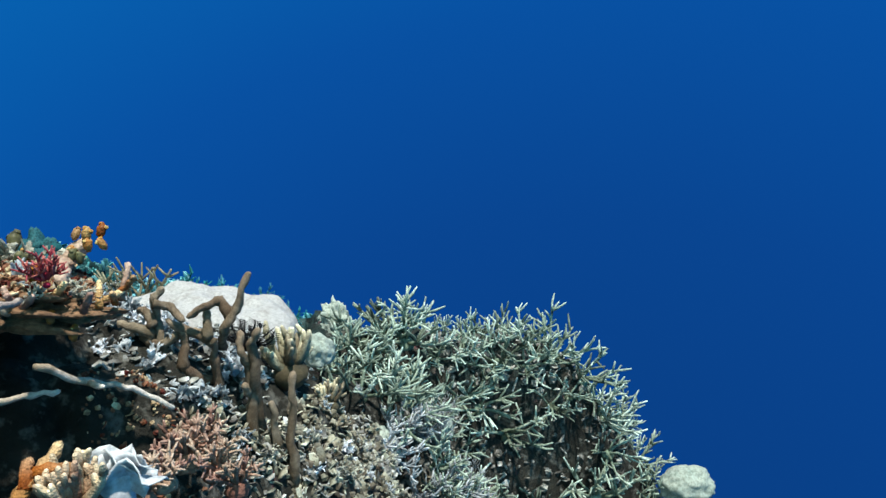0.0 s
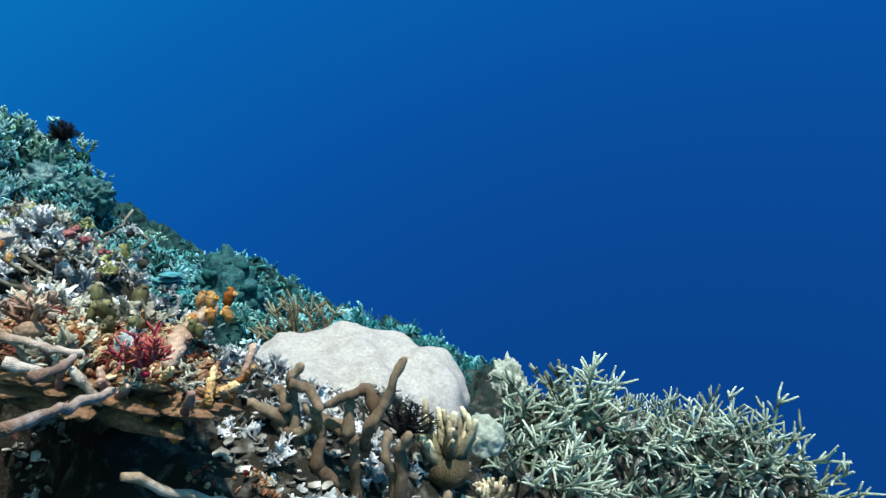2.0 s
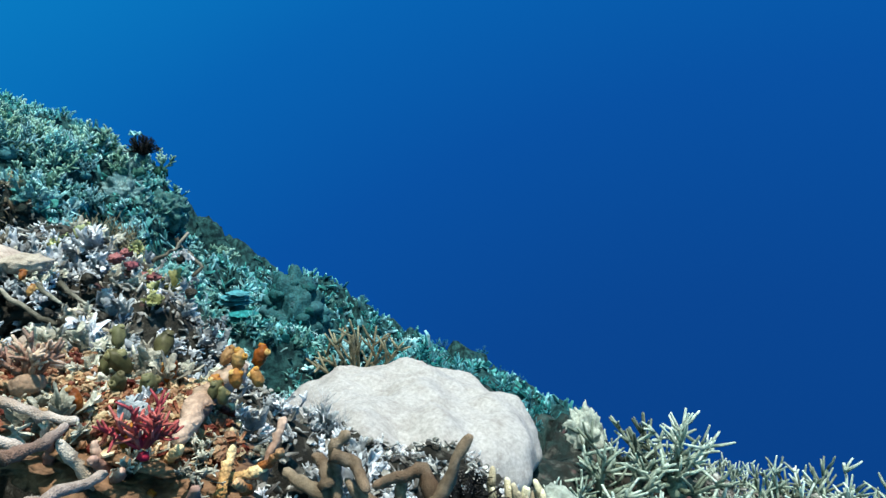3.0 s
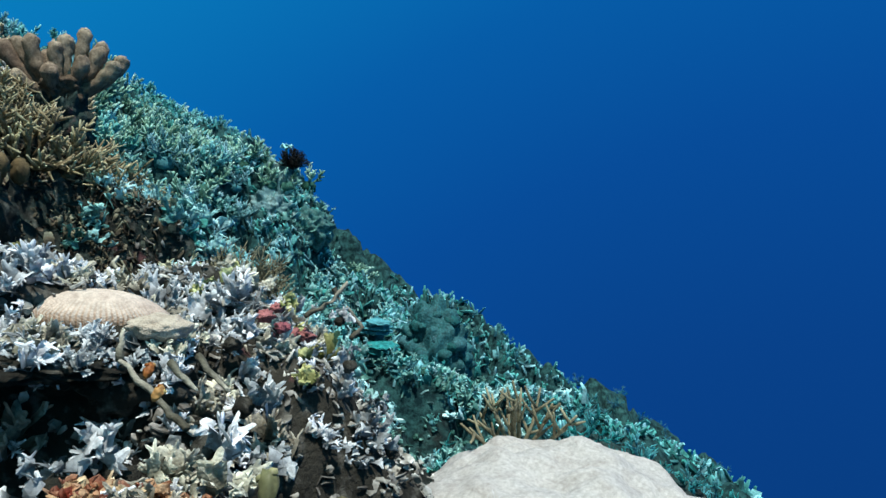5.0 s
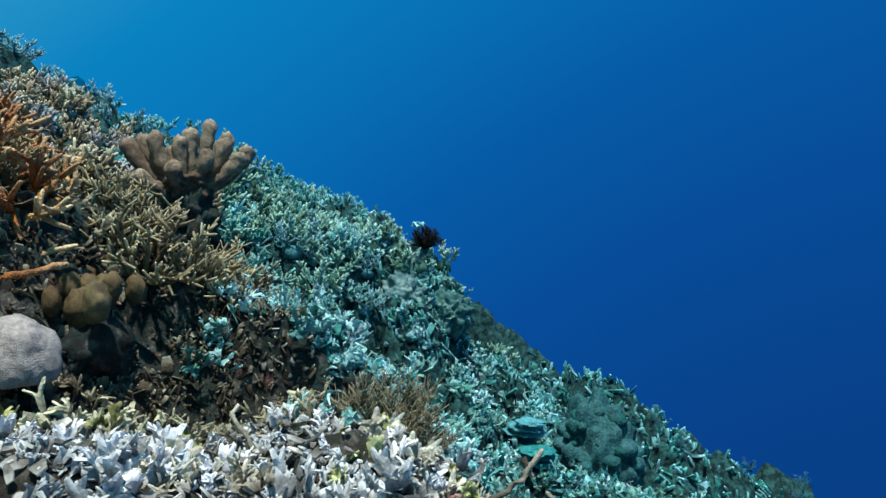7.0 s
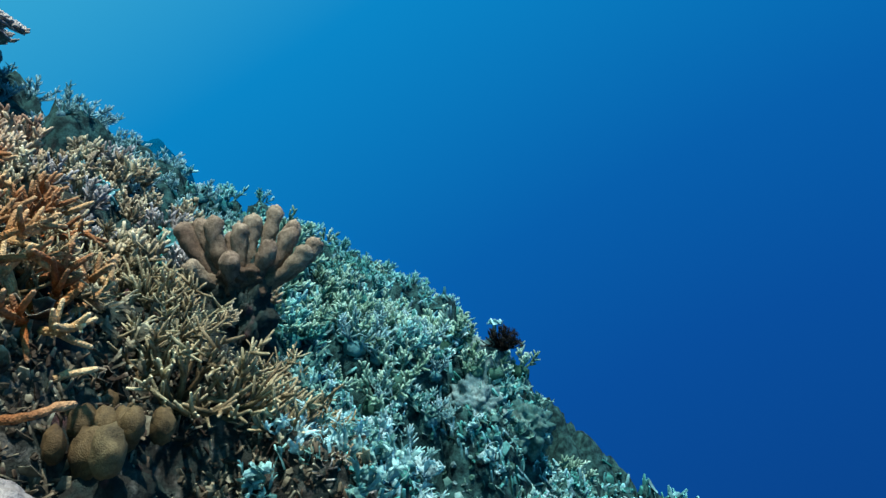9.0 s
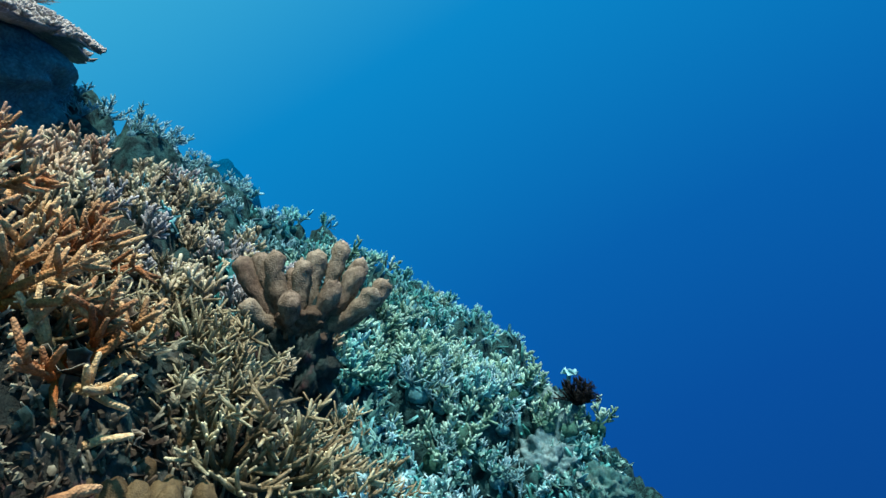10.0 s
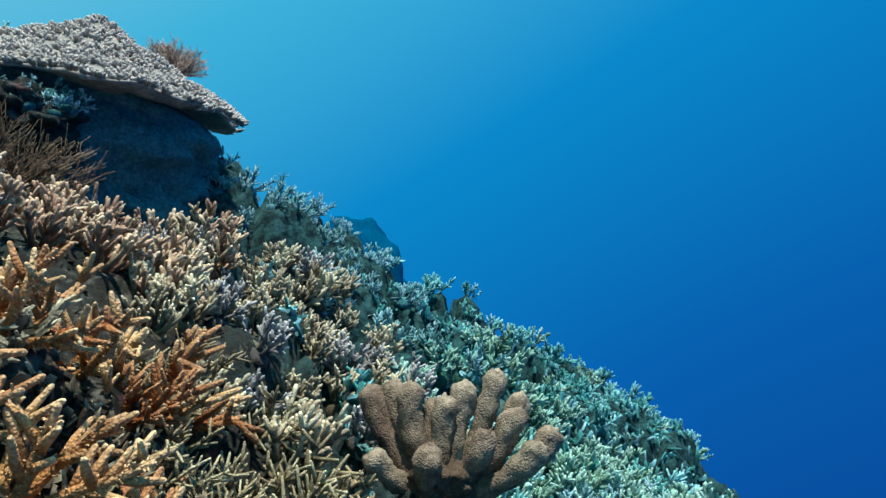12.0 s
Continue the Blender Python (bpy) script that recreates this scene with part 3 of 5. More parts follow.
place(frill, spots_in(80, -0.62, 0.22, 1.62, 2.75, 0.062, 44, lambda x, y: x > -0.5 + 0.35 * (y - 1.3) and x < 0.05 + 0.3 * (y - 1.9), TAKEN, True), 45, (0.7, 1.2), 0.7)
lime = [leafy("lettuce_coral", "yellow-green ruffled lettuce coral on the bank", "coral", "yellow-green lettuce corals", M_LIME, 51 + i, 2, 0.06, 0.045, 5, 2, 3, 0.5, blade) for i in range(2)]
place(lime, [(-1.70, 2.40), (-1.52, 2.42), (-1.78, 2.36), (-1.44, 2.35), (-1.95, 2.1), (-1.35, 2.28), (-1.6, 2.46), (-2.05, 2.0), (-1.28, 2.2), (-2.2, 1.9)], 7, (0.6, 1.0), 0.3, -0.035)

drab = [leafy("cabbage_coral", "drab olive-brown cabbage coral in the gully", "coral", "drab cabbage corals", M_DRAB, 56 + i, 2, 0.04, 0.019, 9, 2, 2, 0.9, blade) for i in range(2)]
place(drab, spots_in(75, -3.05, -2.0, 1.7, 2.85, 0.07, 45, lambda x, y: not bank(x, y), TAKEN, True), 46, (0.8, 1.5), 0.5)

# Open brown staghorn by the gully.
shelf = [leafy("plate_coral", "pale stack of broken coral blades on the slope, hazed sea-green", "coral", "plate stacks", M_SHELF, 55 + i, 2, 0.085, 0.036, 8, 2, 2, 0.75, blade) for i in range(3)]
place(shelf, spots_in(165, -3.75, -1.5, 2.75, 5.1, 0.09, 30, lambda x, y: (y > 3.0 or x < -2.6) and not gulf(x, y), TAKEN) + spots_in(34, -2.8, -2.02, 2.52, 3.1, 0.095, 32, lambda x, y: not bank(x, y), TAKEN, True), 31, (0.7, 1.45), 0.4)
brown = [bush("staghorn_coral", "brown staghorn coral with pale tips", "coral", "brown staghorn corals", M_BROWN, 61 + i, 9, 0.21, 0.0076, 7, 1.15, 0.2, 5, 0.14, 0.45, 0.04) for i in range(3)]
place(brown, [(-2.80, 2.60), (-2.76, 2.73), (-2.85, 2.48), (-3.10, 2.50), (-3.22, 2.34), (-3.30, 2.54)], 8, (0.8, 1.0), 0.6, 0.02)
brown_more = [bush("staghorn_coral", "brown staghorn coral with pale tips", "coral", "brown staghorn corals", M_BROWN, 65, 8, 0.17, 0.006, 8, 1.25, 0.25, 4, 0.1, 0.5, 0.04)]
place(brown_more, spots_in(17, -3.5, -2.9, 1.5, 3.0, 0.12, 9, lambda x, y: y > 2.1 or x > -2.8, TAKEN), 10, (0.65, 1.0), 0.5)

# Orange-tan thicket on the outcrop beside the end of the path.
ochre = [bush("staghorn_coral", "orange-tan staghorn coral with knobbly pale-tipped branches", "coral", "orange-tan staghorn corals", M_OCHRE, 71 + i, 8, 0.24, 0.0115, 6, 1.4, 0.22, 6, 0.12, 0.5, 0.05, 40) for i in range(3)]
place(ochre, spots_in(12, -3.5, -2.85, 1.6, 2.2, 0.15, 36), 37, (0.62, 0.92), 0.4)

# Beige and rose finger bushes along the ridge.
beige = [bush("finger_coral", "silver-white finger coral with fine branches" if i == 3 else "beige finger coral with blunt pale tips", "coral", "finger corals", M_SILVER if i == 3 else M_BEIGE, 81 + i, 9, 0.13, 0.0066, 9, 1.15, 0.2, 4, 0.28, 0.42, 0.045, blunt=0.85) for i in range(4)]
place(beige, spots_in(76, -4.7, -3.3, 2.15, 3.15, 0.11, 12, lambda x, y: y + wob(x, y) > 2.2 + 0.25 * (x + 3.9), TAKEN), 13, (0.8, 1.15), 0.5)
rose = [bush("finger_coral", "rose-beige finger coral beside the table coral", "coral", "finger corals", M_ROSE, 91 + i, 8, 0.14, 0.0066, 9, 1.15, 0.22, 4, 0.22, 0.42, 0.045, blunt=0.8) for i in range(3)]
place(rose, spots_in(50, -5.3, -3.4, 1.2, 2.75, 0.15, 14, lambda x, y: y + wob(x, y) < 2.4 - 0.1 * (x + 3.9) and not (x > -3.8 and y < 2.25), TAKEN), 15, (0.75, 1.15), 0.5)

# Pale field below the table coral, bushes down the open slope; haze painted blue-green.
def pale_belt(x, y):
    return -6.8 < x < -4.45 and 2.45 < y + wob(x, y, 0.4) < 3.9


pale = [bush("bush_coral", "fine-branched coral below the table coral, haze painted pale blue-green", "coral", "pale bush corals", M_PALE, 95 + i, 6, 0.13, 0.0062, 12, 1.2, 0.28, 4, 0.2, 0.5, 0.05) for i in range(2)]
place(pale, spots_in(50, -6.8, -4.4, 2.3, 4.1, 0.14, 47, pale_belt, TAKEN), 48, (0.65, 1.0), 0.6)
green = [bush("bush_coral", "bushy coral on the slope, coloured sea-green for water haze", "coral", "bush corals", M_SAGE if i == 3 else M_BUSH, 101 + i, 5, 0.15, 0.0064, 15, 1.2, 0.28, 4, 0.2, 0.42, 0.05, blunt=0.8) for i in range(4)]
place(green, spots_in(72, -7.0, -3.55, 2.7, 6.9, 0.185, 16, lambda x, y: y + wob(x, y, 0.5) > 3.2 + 0.45 * (x + 3.5) * (-1 if x > -4.6 else -0.1) - (0.6 if x < -5 else 0) and (y < 5.9 or x < -5.3) and not pale_belt(x, y), TAKEN), 17, (0.75, 1.2), 0.6)
sage = [bush("bush_coral", "sage-green bushy coral beside the brown fingers, tinted for haze", "coral", "bush corals", M_SAGE, 106 + i, 5, 0.12, 0.0058, 14, 1.2, 0.28, 4, 0.2, 0.42, 0.05, blunt=0.8) for i in range(2)]
place(sage, spots_in(48, -4.5, -3.55, 2.9, 4.5, 0.12, 33, lambda x, y: y + wob(x, y, 0.5) > 3.0 - 0.3 * (x + 3.3), TAKEN), 34, (0.8, 1.25), 0.6)
slope = [bush("bush_coral", "bushy coral on the rubble slope, coloured green for water haze", "coral", "bush corals", M_BUSH, 111 + i, 5, 0.10, 0.0058, 10, 1.25, 0.3, 4, 0.1, 0.5, 0.05) for i in range(2)]
place(slope, spots_in(26, -3.7, -1.9, 2.85, 5.3, 0.16, 18, lambda x, y: True, TAKEN), 19, (0.55, 0.95), 0.6)

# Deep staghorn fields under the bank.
deep = [bush("staghorn_coral", "staghorn coral on the deep slope, coloured teal for haze", "coral", "deep staghorn corals", M_DEEP, 121 + i, 5, 0.2, 0.0068, 11, 1.25, 0.3, 4, 0.12, 0.55, 0.05) for i in range(3)]
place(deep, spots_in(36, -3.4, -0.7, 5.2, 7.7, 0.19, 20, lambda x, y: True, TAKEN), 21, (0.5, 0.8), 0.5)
mid = [bush("staghorn_coral", "staghorn coral below the bank, coloured teal for haze", "coral", "deep staghorn corals", M_DEEP, 127 + i, 5, 0.15, 0.006, 11, 1.25, 0.3, 4, 0.12, 0.55, 0.05) for i in range(2)]
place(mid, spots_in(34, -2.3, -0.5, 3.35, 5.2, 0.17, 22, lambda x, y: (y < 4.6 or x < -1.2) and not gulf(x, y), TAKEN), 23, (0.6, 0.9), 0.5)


abyss = [bush("staghorn_coral", "staghorn coral far down the slope, coloured dim blue for haze", "coral", "far deep corals", M_ABYSS, 131 + i, 6, 0.3, 0.012, 9, 1.25, 0.3, 4, 0.12, 0.55, 0.07) for i in range(2)]
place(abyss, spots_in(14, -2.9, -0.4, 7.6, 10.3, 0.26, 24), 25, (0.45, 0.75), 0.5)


# ---- rubble ----
def rubble(name, label, material, n, x0, x1, y0, y1, seed, keep, flake, size, lumps=0.3, level=ground, clear=True, stand=0.15):
    """Thousands of broken coral twigs and flakes lying on the ground, in one mesh."""
    hollow = lambda x, y: ((x + 0.78) / 0.46) ** 2 + ((y - 1.40) / 0.34) ** 2 < 1
    rng = random.Random(seed)
    bm_pts, faces, tips = [], [], []
    for _ in range(n * 4):
        if n <= 0:
            break
        x, y = rng.uniform(x0, x1), rng.uniform(y0, y1)
        rim = min(x - x0, x1 - x, y - y0, y1 - y) / min(x1 - x0, y1 - y0)
        if rim < 0.10 + wob(x * 2, y * 2, 0.25) or not keep(x, y) or (clear and hollow(x, y)):
            continue
        n -= 1
        c = Vector((x, y, level(x, y) + rng.uniform(-0.004, 0.018)))
        az, el = rng.uniform(0, 6.283), rng.gauss(stand, 0.5)
        d = Vector((math.cos(az) * math.cos(el), math.sin(az) * math.cos(el), math.sin(el)))
        s = d.cross(Vector((rng.gauss(0, 0.5), rng.gauss(0, 0.5), 1))).normalized()
        u = s.cross(d)
        k = len(bm_pts)
        ln = size * rng.uniform(0.5, 1.5)
        if rng.random() < lumps:
            r = size * rng.uniform(0.2, 0.55)
            for f, rr, tp in ((-0.9, 0.55, 0.0), (-0.1, 1.0, 0.35), (0.75, 0.6, 0.8)):
                for m in range(5):
                    an = m * 1.2566 + f
                    w = r * rr * rng.uniform(0.7, 1.3)
                    bm_pts.append(c + u * f * r + (s * math.cos(an) + d * math.sin(an)) * w)
                    tips.append(tp * rng.uniform(0.3, 1.0))
            for a in (0, 5):
                for m in range(5):
                    faces.append((k + a + m, k + a + (m + 1) % 5, k + a + 5 + (m + 1) % 5, k + a + 5 + m))
            faces += [tuple(k + 4 - m for m in range(5)), tuple(k + 10 + m for m in range(5))]
        elif rng.random() < flake:
            w, th = ln * rng.uniform(0.4, 0.8), 0.003
            for f, ww, lift in ((-0.5, 0.5, 0.0), (0.0, 1.0, 0.16 * rng.uniform(-1, 1.5)), (0.5, 0.6, 0.3 * rng.uniform(-0.6, 1.4))):
                for g, q in ((-0.5, 0.25), (0.5, 0.25 * rng.uniform(-1, 1))):
                    for th_k in (0, 1):
                        bm_pts.append(c + d * f * ln + s * g * w * ww + u * (lift * ln + q * w * 0.4 - th_k * th))
                        tips.append(0.4 + f)
            for a in (0, 4):
                b = a + 4
                faces += [(k + a, k + a + 2, k + b + 2, k + b), (k + a + 1, k + b + 1, k + b + 3, k + a + 3), (k + a, k + b, k + b + 1, k + a + 1), (k + a + 2, k + a + 3, k + b + 3, k + b + 2)]
            faces += [(k, k + 1, k + 3, k + 2), (k + 8, k + 10, k + 11, k + 9)]
        else:
            r = size * rng.uniform(0.09, 0.17)
            mid_off = s * rng.uniform(-0.15, 0.15) * ln
            for f, off, rr, tp in ((-0.5, 0, 1.1, 0.1), (0.05, 1, 1.0, 0.4), (0.5, 0, 0.6, 1.0)):
                for m in range(4):
                    an = m * math.pi / 2
                    bm_pts.append(c + d * f * ln + mid_off * off + (s * math.cos(an) + u * math.sin(an)) * r * rr)
                    tips.append(tp)
            for a in (0, 4):
                for m in range(4):
                    faces.append((k + a + m, k + a + (m + 1) % 4, k + a + 4 + (m + 1) % 4, k + a + 4 + m))
            faces += [(k + 3, k + 2, k + 1, k), (k + 8, k + 9, k + 10, k + 11)]
    me = bpy.data.meshes.new(name)
    me.from_pydata(bm_pts, [], faces)
    at = me.attributes.new("tip", "FLOAT", "POINT")
    at.data.foreach_set("value", tips)
    me.materials.append(material)
    tagged(new(name, me), label, "rubble", kind="stuff")


rubble("coral_rubble", "broken grey-white coral twigs and flakes on the bank", M_RUBBLE, 6400, -2.7, 0.1, 1.2, 3.0, 5, lambda x, y: x < -0.2 + 0.35 * (y - 1.3), 0.6, 0.026, 0.06)
rubble("coral_rubble", "beige frills and crumbs of coral under the dead branches", M_CRUMB, 2600, -0.75, 0.4, 1.45, 2.95, 12, lambda x, y: x > -0.62 + 0.35 * (y - 1.3), 0.75, 0.034, 0.1, ground, True, 0.5)
rubble("coral_rubble", "broken coral twigs under the brown corals", M_GULLY, 3000, -5.2, -1.9, 1.2, 3.3, 6, lambda x, y: True, 0.4, 0.02, 0.3)
rubble("coral_rubble", "broken staghorn twigs under the thicket", M_RUBBLE, 2200, -0.4, 1.5, 2.3, 4.3, 7, lambda x, y: x > -0.5 + 0.35 * (y - 1.5), 0.15, 0.05)
rubble("coral_turf", "low branching growth over the slope's heads, hazed teal", M_TURF, 5200, -4.3, -0.8, 2.6, 6.2, 28, lambda x, y: not gulf(x, y) and mound(x, y) > -0.03 and pit(x, y) < 0.03 and y + wob(x, y, 0.9) > 3.0 - 0.3 * max(0.0, -2.6 - x), 0.12, 0.062, 0.0, ground, True, 0.9)
rubble("coral_turf", "branching twigs over the deep slope, haze painted teal", M_TURF, 2800, -4.3, -0.4, 4.4, 8.0, 27, lambda x, y: not gulf(x, y), 0.1, 0.11, 0.0, ground, True, 0.9)
rubble("coral_turf", "branching growth on the outer slope, haze painted sea-green", M_TURF, 2600, -5.8, -3.3, 2.9, 6.2, 26, lambda x, y: y + wob(x, y, 0.5) > 3.3, 0.1, 0.085, 0.0, ground, True, 0.9)
rubble("coral_turf", "olive and cream low growth in the gully", M_GULLY, 3000, -3.15, -2.1, 1.7, 2.85, 29, lambda x, y: wob(x * 3, y * 3) > -0.12, 0.3, 0.036, 0.0, ground, True, 0.9)
rubble("coral_rubble", "coral rubble among the bushes, coloured green for water haze", M_RUBTEAL, 4400, -5.2, -1.4, 2.8, 6.8, 8, lambda x, y: y + wob(x, y, 0.4) > 3.0 + 0.5 * max(0, x + 2.0), 0.6, 0.045)


rubble("coral_rubble", "dark flakes and crumbs of coral in the gully", M_GULLY, 1600, -3.15, -2.1, 1.65, 2.85, 9, lambda x, y: wob(x * 3, y * 3) > -0.08, 0.3, 0.02, 0.3)


# ---- single large colonies and fixed growth ----
def boulder(name, label, material, at, size, seed, lump=0.15, freq=2.5, sub=5, flat=-0.35, turn=0):
    bm = fresh()
    blob(bm, (0, 0, 0), size, sub, lump, freq, 0.5, seed, flat)
    ob = part(name, bm, material, None)
    ob.matrix_basis = pose(*at, 0, 0, turn)
    return tagged(ob, label, "coral")


def stems(name, label, material, polylines, r0, r1, seg=8, seed=1, part_name="branch", knobs=0, category="coral"):
    """A colony whose branches follow given centre lines; each branch is a part. The origin lies at the foot."""
    rng = random.Random(seed)
    root = thing(name, label, category)
    base = Vector(polylines[0][0])
    root.matrix_basis = Matrix.Translation(base)
    for line in polylines:
        pts = [Vector(p) - base for p in line]
        fine = [pts[0]]
        for a, b in zip(pts, pts[1:]):
            for k in (0.2, 0.4, 0.6, 0.8, 1.0):
                j = (b - a).length * 0.022
                fine.append(a.lerp(b, k) + Vector((rng.gauss(0, j), rng.gauss(0, j), rng.gauss(0, j))))
        n = len(fine)
        bm = fresh()
        host = tube(bm, fine, [(r0 + (r1 - r0) * i / (n - 1)) * rng.uniform(0.8, 1.18) for i in range(n)], seg, 0.0, 1.0, 0.22, rng)
        for _ in range(knobs):
            i = rng.randrange(1, n)
            out = Vector((rng.gauss(0, 1), rng.gauss(0, 1), rng.gauss(0, 1))).normalized()
            lump = blob(bm, fine[i] + out * r1 * 0.6, (r1 * 0.55,) * 3, 1, 0.2, 2.0, i / n, rng.random())
            graft(bm, [lump[0], lump[0].link_edges[0].other_vert(lump[0])], host)
        bm.normal_update()
        for v in bm.verts:
            v.co += v.normal * r1 * (0.30 * noise.noise(v.co * 55) + 0.22 * noise.noise(v.co * 140))
        part(part_name, bm, material, root)
    return root


# Thick-fingered brown colony.
# The tip of each finger: to the side, back and up.
FINGERS = [(-0.255, 0.03, 0.222), (-0.20, 0.06, 0.245), (-0.132, 0.0, 0.25), (-0.03, 0.0, 0.235), (0.0, 0.07, 0.275), (0.075, 0.10, 0.315), (0.145, 0.13, 0.265),
           (0.155, 0.05, 0.235), (0.105, -0.04, 0.175), (0.255, 0.06, 0.20), (0.235, 0.0, 0.17), (-0.02, -0.12, 0.125), (-0.17, -0.10, 0.08), (-0.10, 0.15, 0.21)]
knob = thing("finger_coral", "brown colony of thick blunt fingers on a rock foot", "coral")
KNOB_AT = Vector((-3.27, 2.86, 1.505))
knob.matrix_basis = Matrix.Translation(KNOB_AT) @ Matrix.Scale(0.95, 4)
kr, kf = Vector((0.72, 0.69, 0)), Vector((-0.69, 0.72, 0))
foot_bm = fresh()
blob(foot_bm, (0, 0, -0.15), (0.12, 0.11, 0.20), 5, 0.45, 3.6, 0.0, 4.0)
part("foot", foot_bm, M_REEF, knob)
trunk_bm = fresh()
blob(trunk_bm, (0, 0, 0.015), (0.10, 0.09, 0.075), 5, 0.35, 2.4, 0.1, 6.0, None, Matrix.Rotation(radians(44), 4, "Z"))
part("trunk", trunk_bm, M_KNOB, knob)
krng = random.Random(5)
for fr, ff, fu in FINGERS:
    tip_at = kr * fr + kf * ff + Vector((0, 0, fu))
    start = Vector((tip_at.x * 0.16, tip_at.y * 0.16, 0.0))
    node_at = start.lerp(tip_at, 0.5) + Vector((tip_at.x * 0.16, tip_at.y * 0.16, -0.02))
    fat = krng.uniform(0.031, 0.037)
    pts, radii = [], []
    for k in range(18):
        f = k / 17
        pts.append(start * (1 - f) ** 2 + node_at * 2 * f * (1 - f) + tip_at * f * f)
        radii.append(fat * (0.9 - 0.12 * math.sin(f * math.pi) + 0.1 * f))
    end_d = (pts[-1] - pts[-2]).normalized()
    pts = [p - end_d * fat * f for p, f in zip(pts, [k / 17 for k in range(18)])]
    centre = pts[-1]
    for a in (20, 38, 54, 68, 80):
        pts.append(centre + end_d * fat * math.sin(radians(a)))
        radii.append(fat * math.cos(radians(a)))
    bm = fresh()
    tube(bm, pts, radii, 18, 0.0, 1.0, 0.04, krng)
    bm.normal_update()
    for v in bm.verts:
        v.co += v.normal * (0.0035 * noise.noise(v.co * 130) + 0.006 * noise.noise(v.co * 55) + 0.010 * noise.noise(v.co * 22))
    part("finger", bm, M_KNOB, knob)

for i in range(7):
    az = i * 0.9
    x, y = KNOB_AT.x + 0.16 * math.cos(az), KNOB_AT.y + 0.16 * math.sin(az)
    copy_thing((beige + sage)[i % 6], Matrix.Translation(seat(x, y, 0.02)) @ lean(x, y, 0.7) @ pose(0, 0, 0, 0, 0, i * 50) @ Matrix.Scale(0.6, 4))

# Dead brown branching coral before the bleached boulder.
DX, DZ, DY = -0.43, 0.475, 1.84
DEAD = [[(0, -28), (2, 33), (8, 75)], [(12, 57), (29, 101), (45, 127), (68, 186)], [(8, 72), (-29, 88), (-71, 113)], [(-3, 81), (-3, 116), (-6, 132)],
        [(35, 113), (19, 145), (-3, 140), (-29, 123)], [(-78, 30), (-85, 78), (-92, 113), (-89, 155), (-77, 170)], [(-89, 149), (-63, 136), (-43, 118)],
        [(-91, 107), (-104, 132), (-115, 135)], [(-94, 90), (-115, 108), (-144, 118)], [(-88, 72), (-106, 84), (-120, 88)], [(-82, 74), (-51, 89), (-18, 85)],
        [(-51, 28), (-44, 70), (-45, 94)], [(-51, 32), (-25, 3), (2, -10)]]
DEAD_SIDE = [[(60, -48), (59, 19), (50, 50), (47, 80)], [(68, 25), (68, 67), (83, 91)], [(54, -101), (55, -42), (51, -11)], [(118, -112), (123, -57), (129, -7)],
             [(95, -112), (91, -55)], [(-18, -52), (-23, -6)], [(15, -135), (16, -84)], [(45, -111), (41, -66)]]
drng = random.Random(9)
dead_lines = [[(DX + u * 0.00158, DY + drng.uniform(-0.025, 0.025), DZ + v * 0.00152) for u, v in line] for line in DEAD + DEAD_SIDE]
dead_lines[0][0] = (DX, DY, 0.36)
for line in dead_lines[-8:] + [dead_lines[5]]:
    line[0] = (line[0][0], line[0][1], min(line[0][2], ground(line[0][0], line[0][1]) - 0.01))
stems("dead_branching_coral", "dead brown branching coral, upright before the bleached boulder", M_DEAD, dead_lines, 0.0150, 0.0095, 9, 3, "branch", 6)

# Stubby finger clumps beside it.
clump = [bush("finger_coral", "beige clump of stubby fingers beside the dead branches", "coral", "stubby finger clumps", M_BEIGE, 141 + i, 14, 0.10, 0.011, 2, 1.25, 0.15, 6, 0.3, 0.5, 0.05) for i in range(2)]
for m, (x, y, k) in zip(clump, [(-0.31, 2.28, 1.25), (-0.2, 2.4, 0.8)]):
    m.matrix_basis = Matrix.Translation(seat(x, y, -0.08 if k > 1 else 0.0)) @ Matrix.Scale(k, 4)

# Bleached boulder and the other massive corals.
bm = fresh()
blob(bm, (0, 0, 0), (1, 1, 1), 6, 0.10, 1.7, 0.5, 3.0)
for v in bm.verts:
    q = v.co.copy()
    r = math.hypot(q.x, q.y)
    top = 0.80 * math.tanh(1.9 * q.z) + 0.10 * q.z
    shelf_in = 1.0 + 0.10 * max(0.0, 1 - abs(q.z) * 1.6)
    v.co = Vector((q.x * 0.47 * shelf_in, q.y * 0.48 * shelf_in, top * 0.31 - 0.05 * max(0.0, q.x) * max(0.0, q.z)))
    v.co.z += 0.05 * noise.noise(Vector((q.x, q.y, 0)) * 2.9) + 0.014 * noise.noise(Vector((q.x, q.y, 2)) * 8)
blob(bm, (-0.40, -0.14, -0.09), (0.17, 0.20, 0.24), 5, 0.22, 2.2, 0.5, 4.0, -0.7)
bm.normal_update()
for v in bm.verts:
    v.co += v.normal * (0.010 * noise.noise(v.co * 13) + 0.004 * noise.noise(v.co * 45))
white = part("boulder_coral", bm, M_BLEACH, None)
white.matrix_basis = Matrix.Translation((-0.95, 3.10, 0.105)) @ pose(0, 0, 0, 0, 0, 12) @ Matrix.Scale(1.05, 4, (1, 0, 0))
tagged(white, "large bleached white boulder coral with a lumpy flat top", "coral")
boulder("boulder_coral", "pale green-white boulder coral beside the thicket", M_BOULDER, (-0.07, 2.88, -0.36), (0.115, 0.11, 0.13), 5.0)
boulder("boulder_coral", "small pale boulder coral in the thicket", M_BOULDER, (0.24, 3.2, -0.42), (0.08, 0.08, 0.08), 6.0)
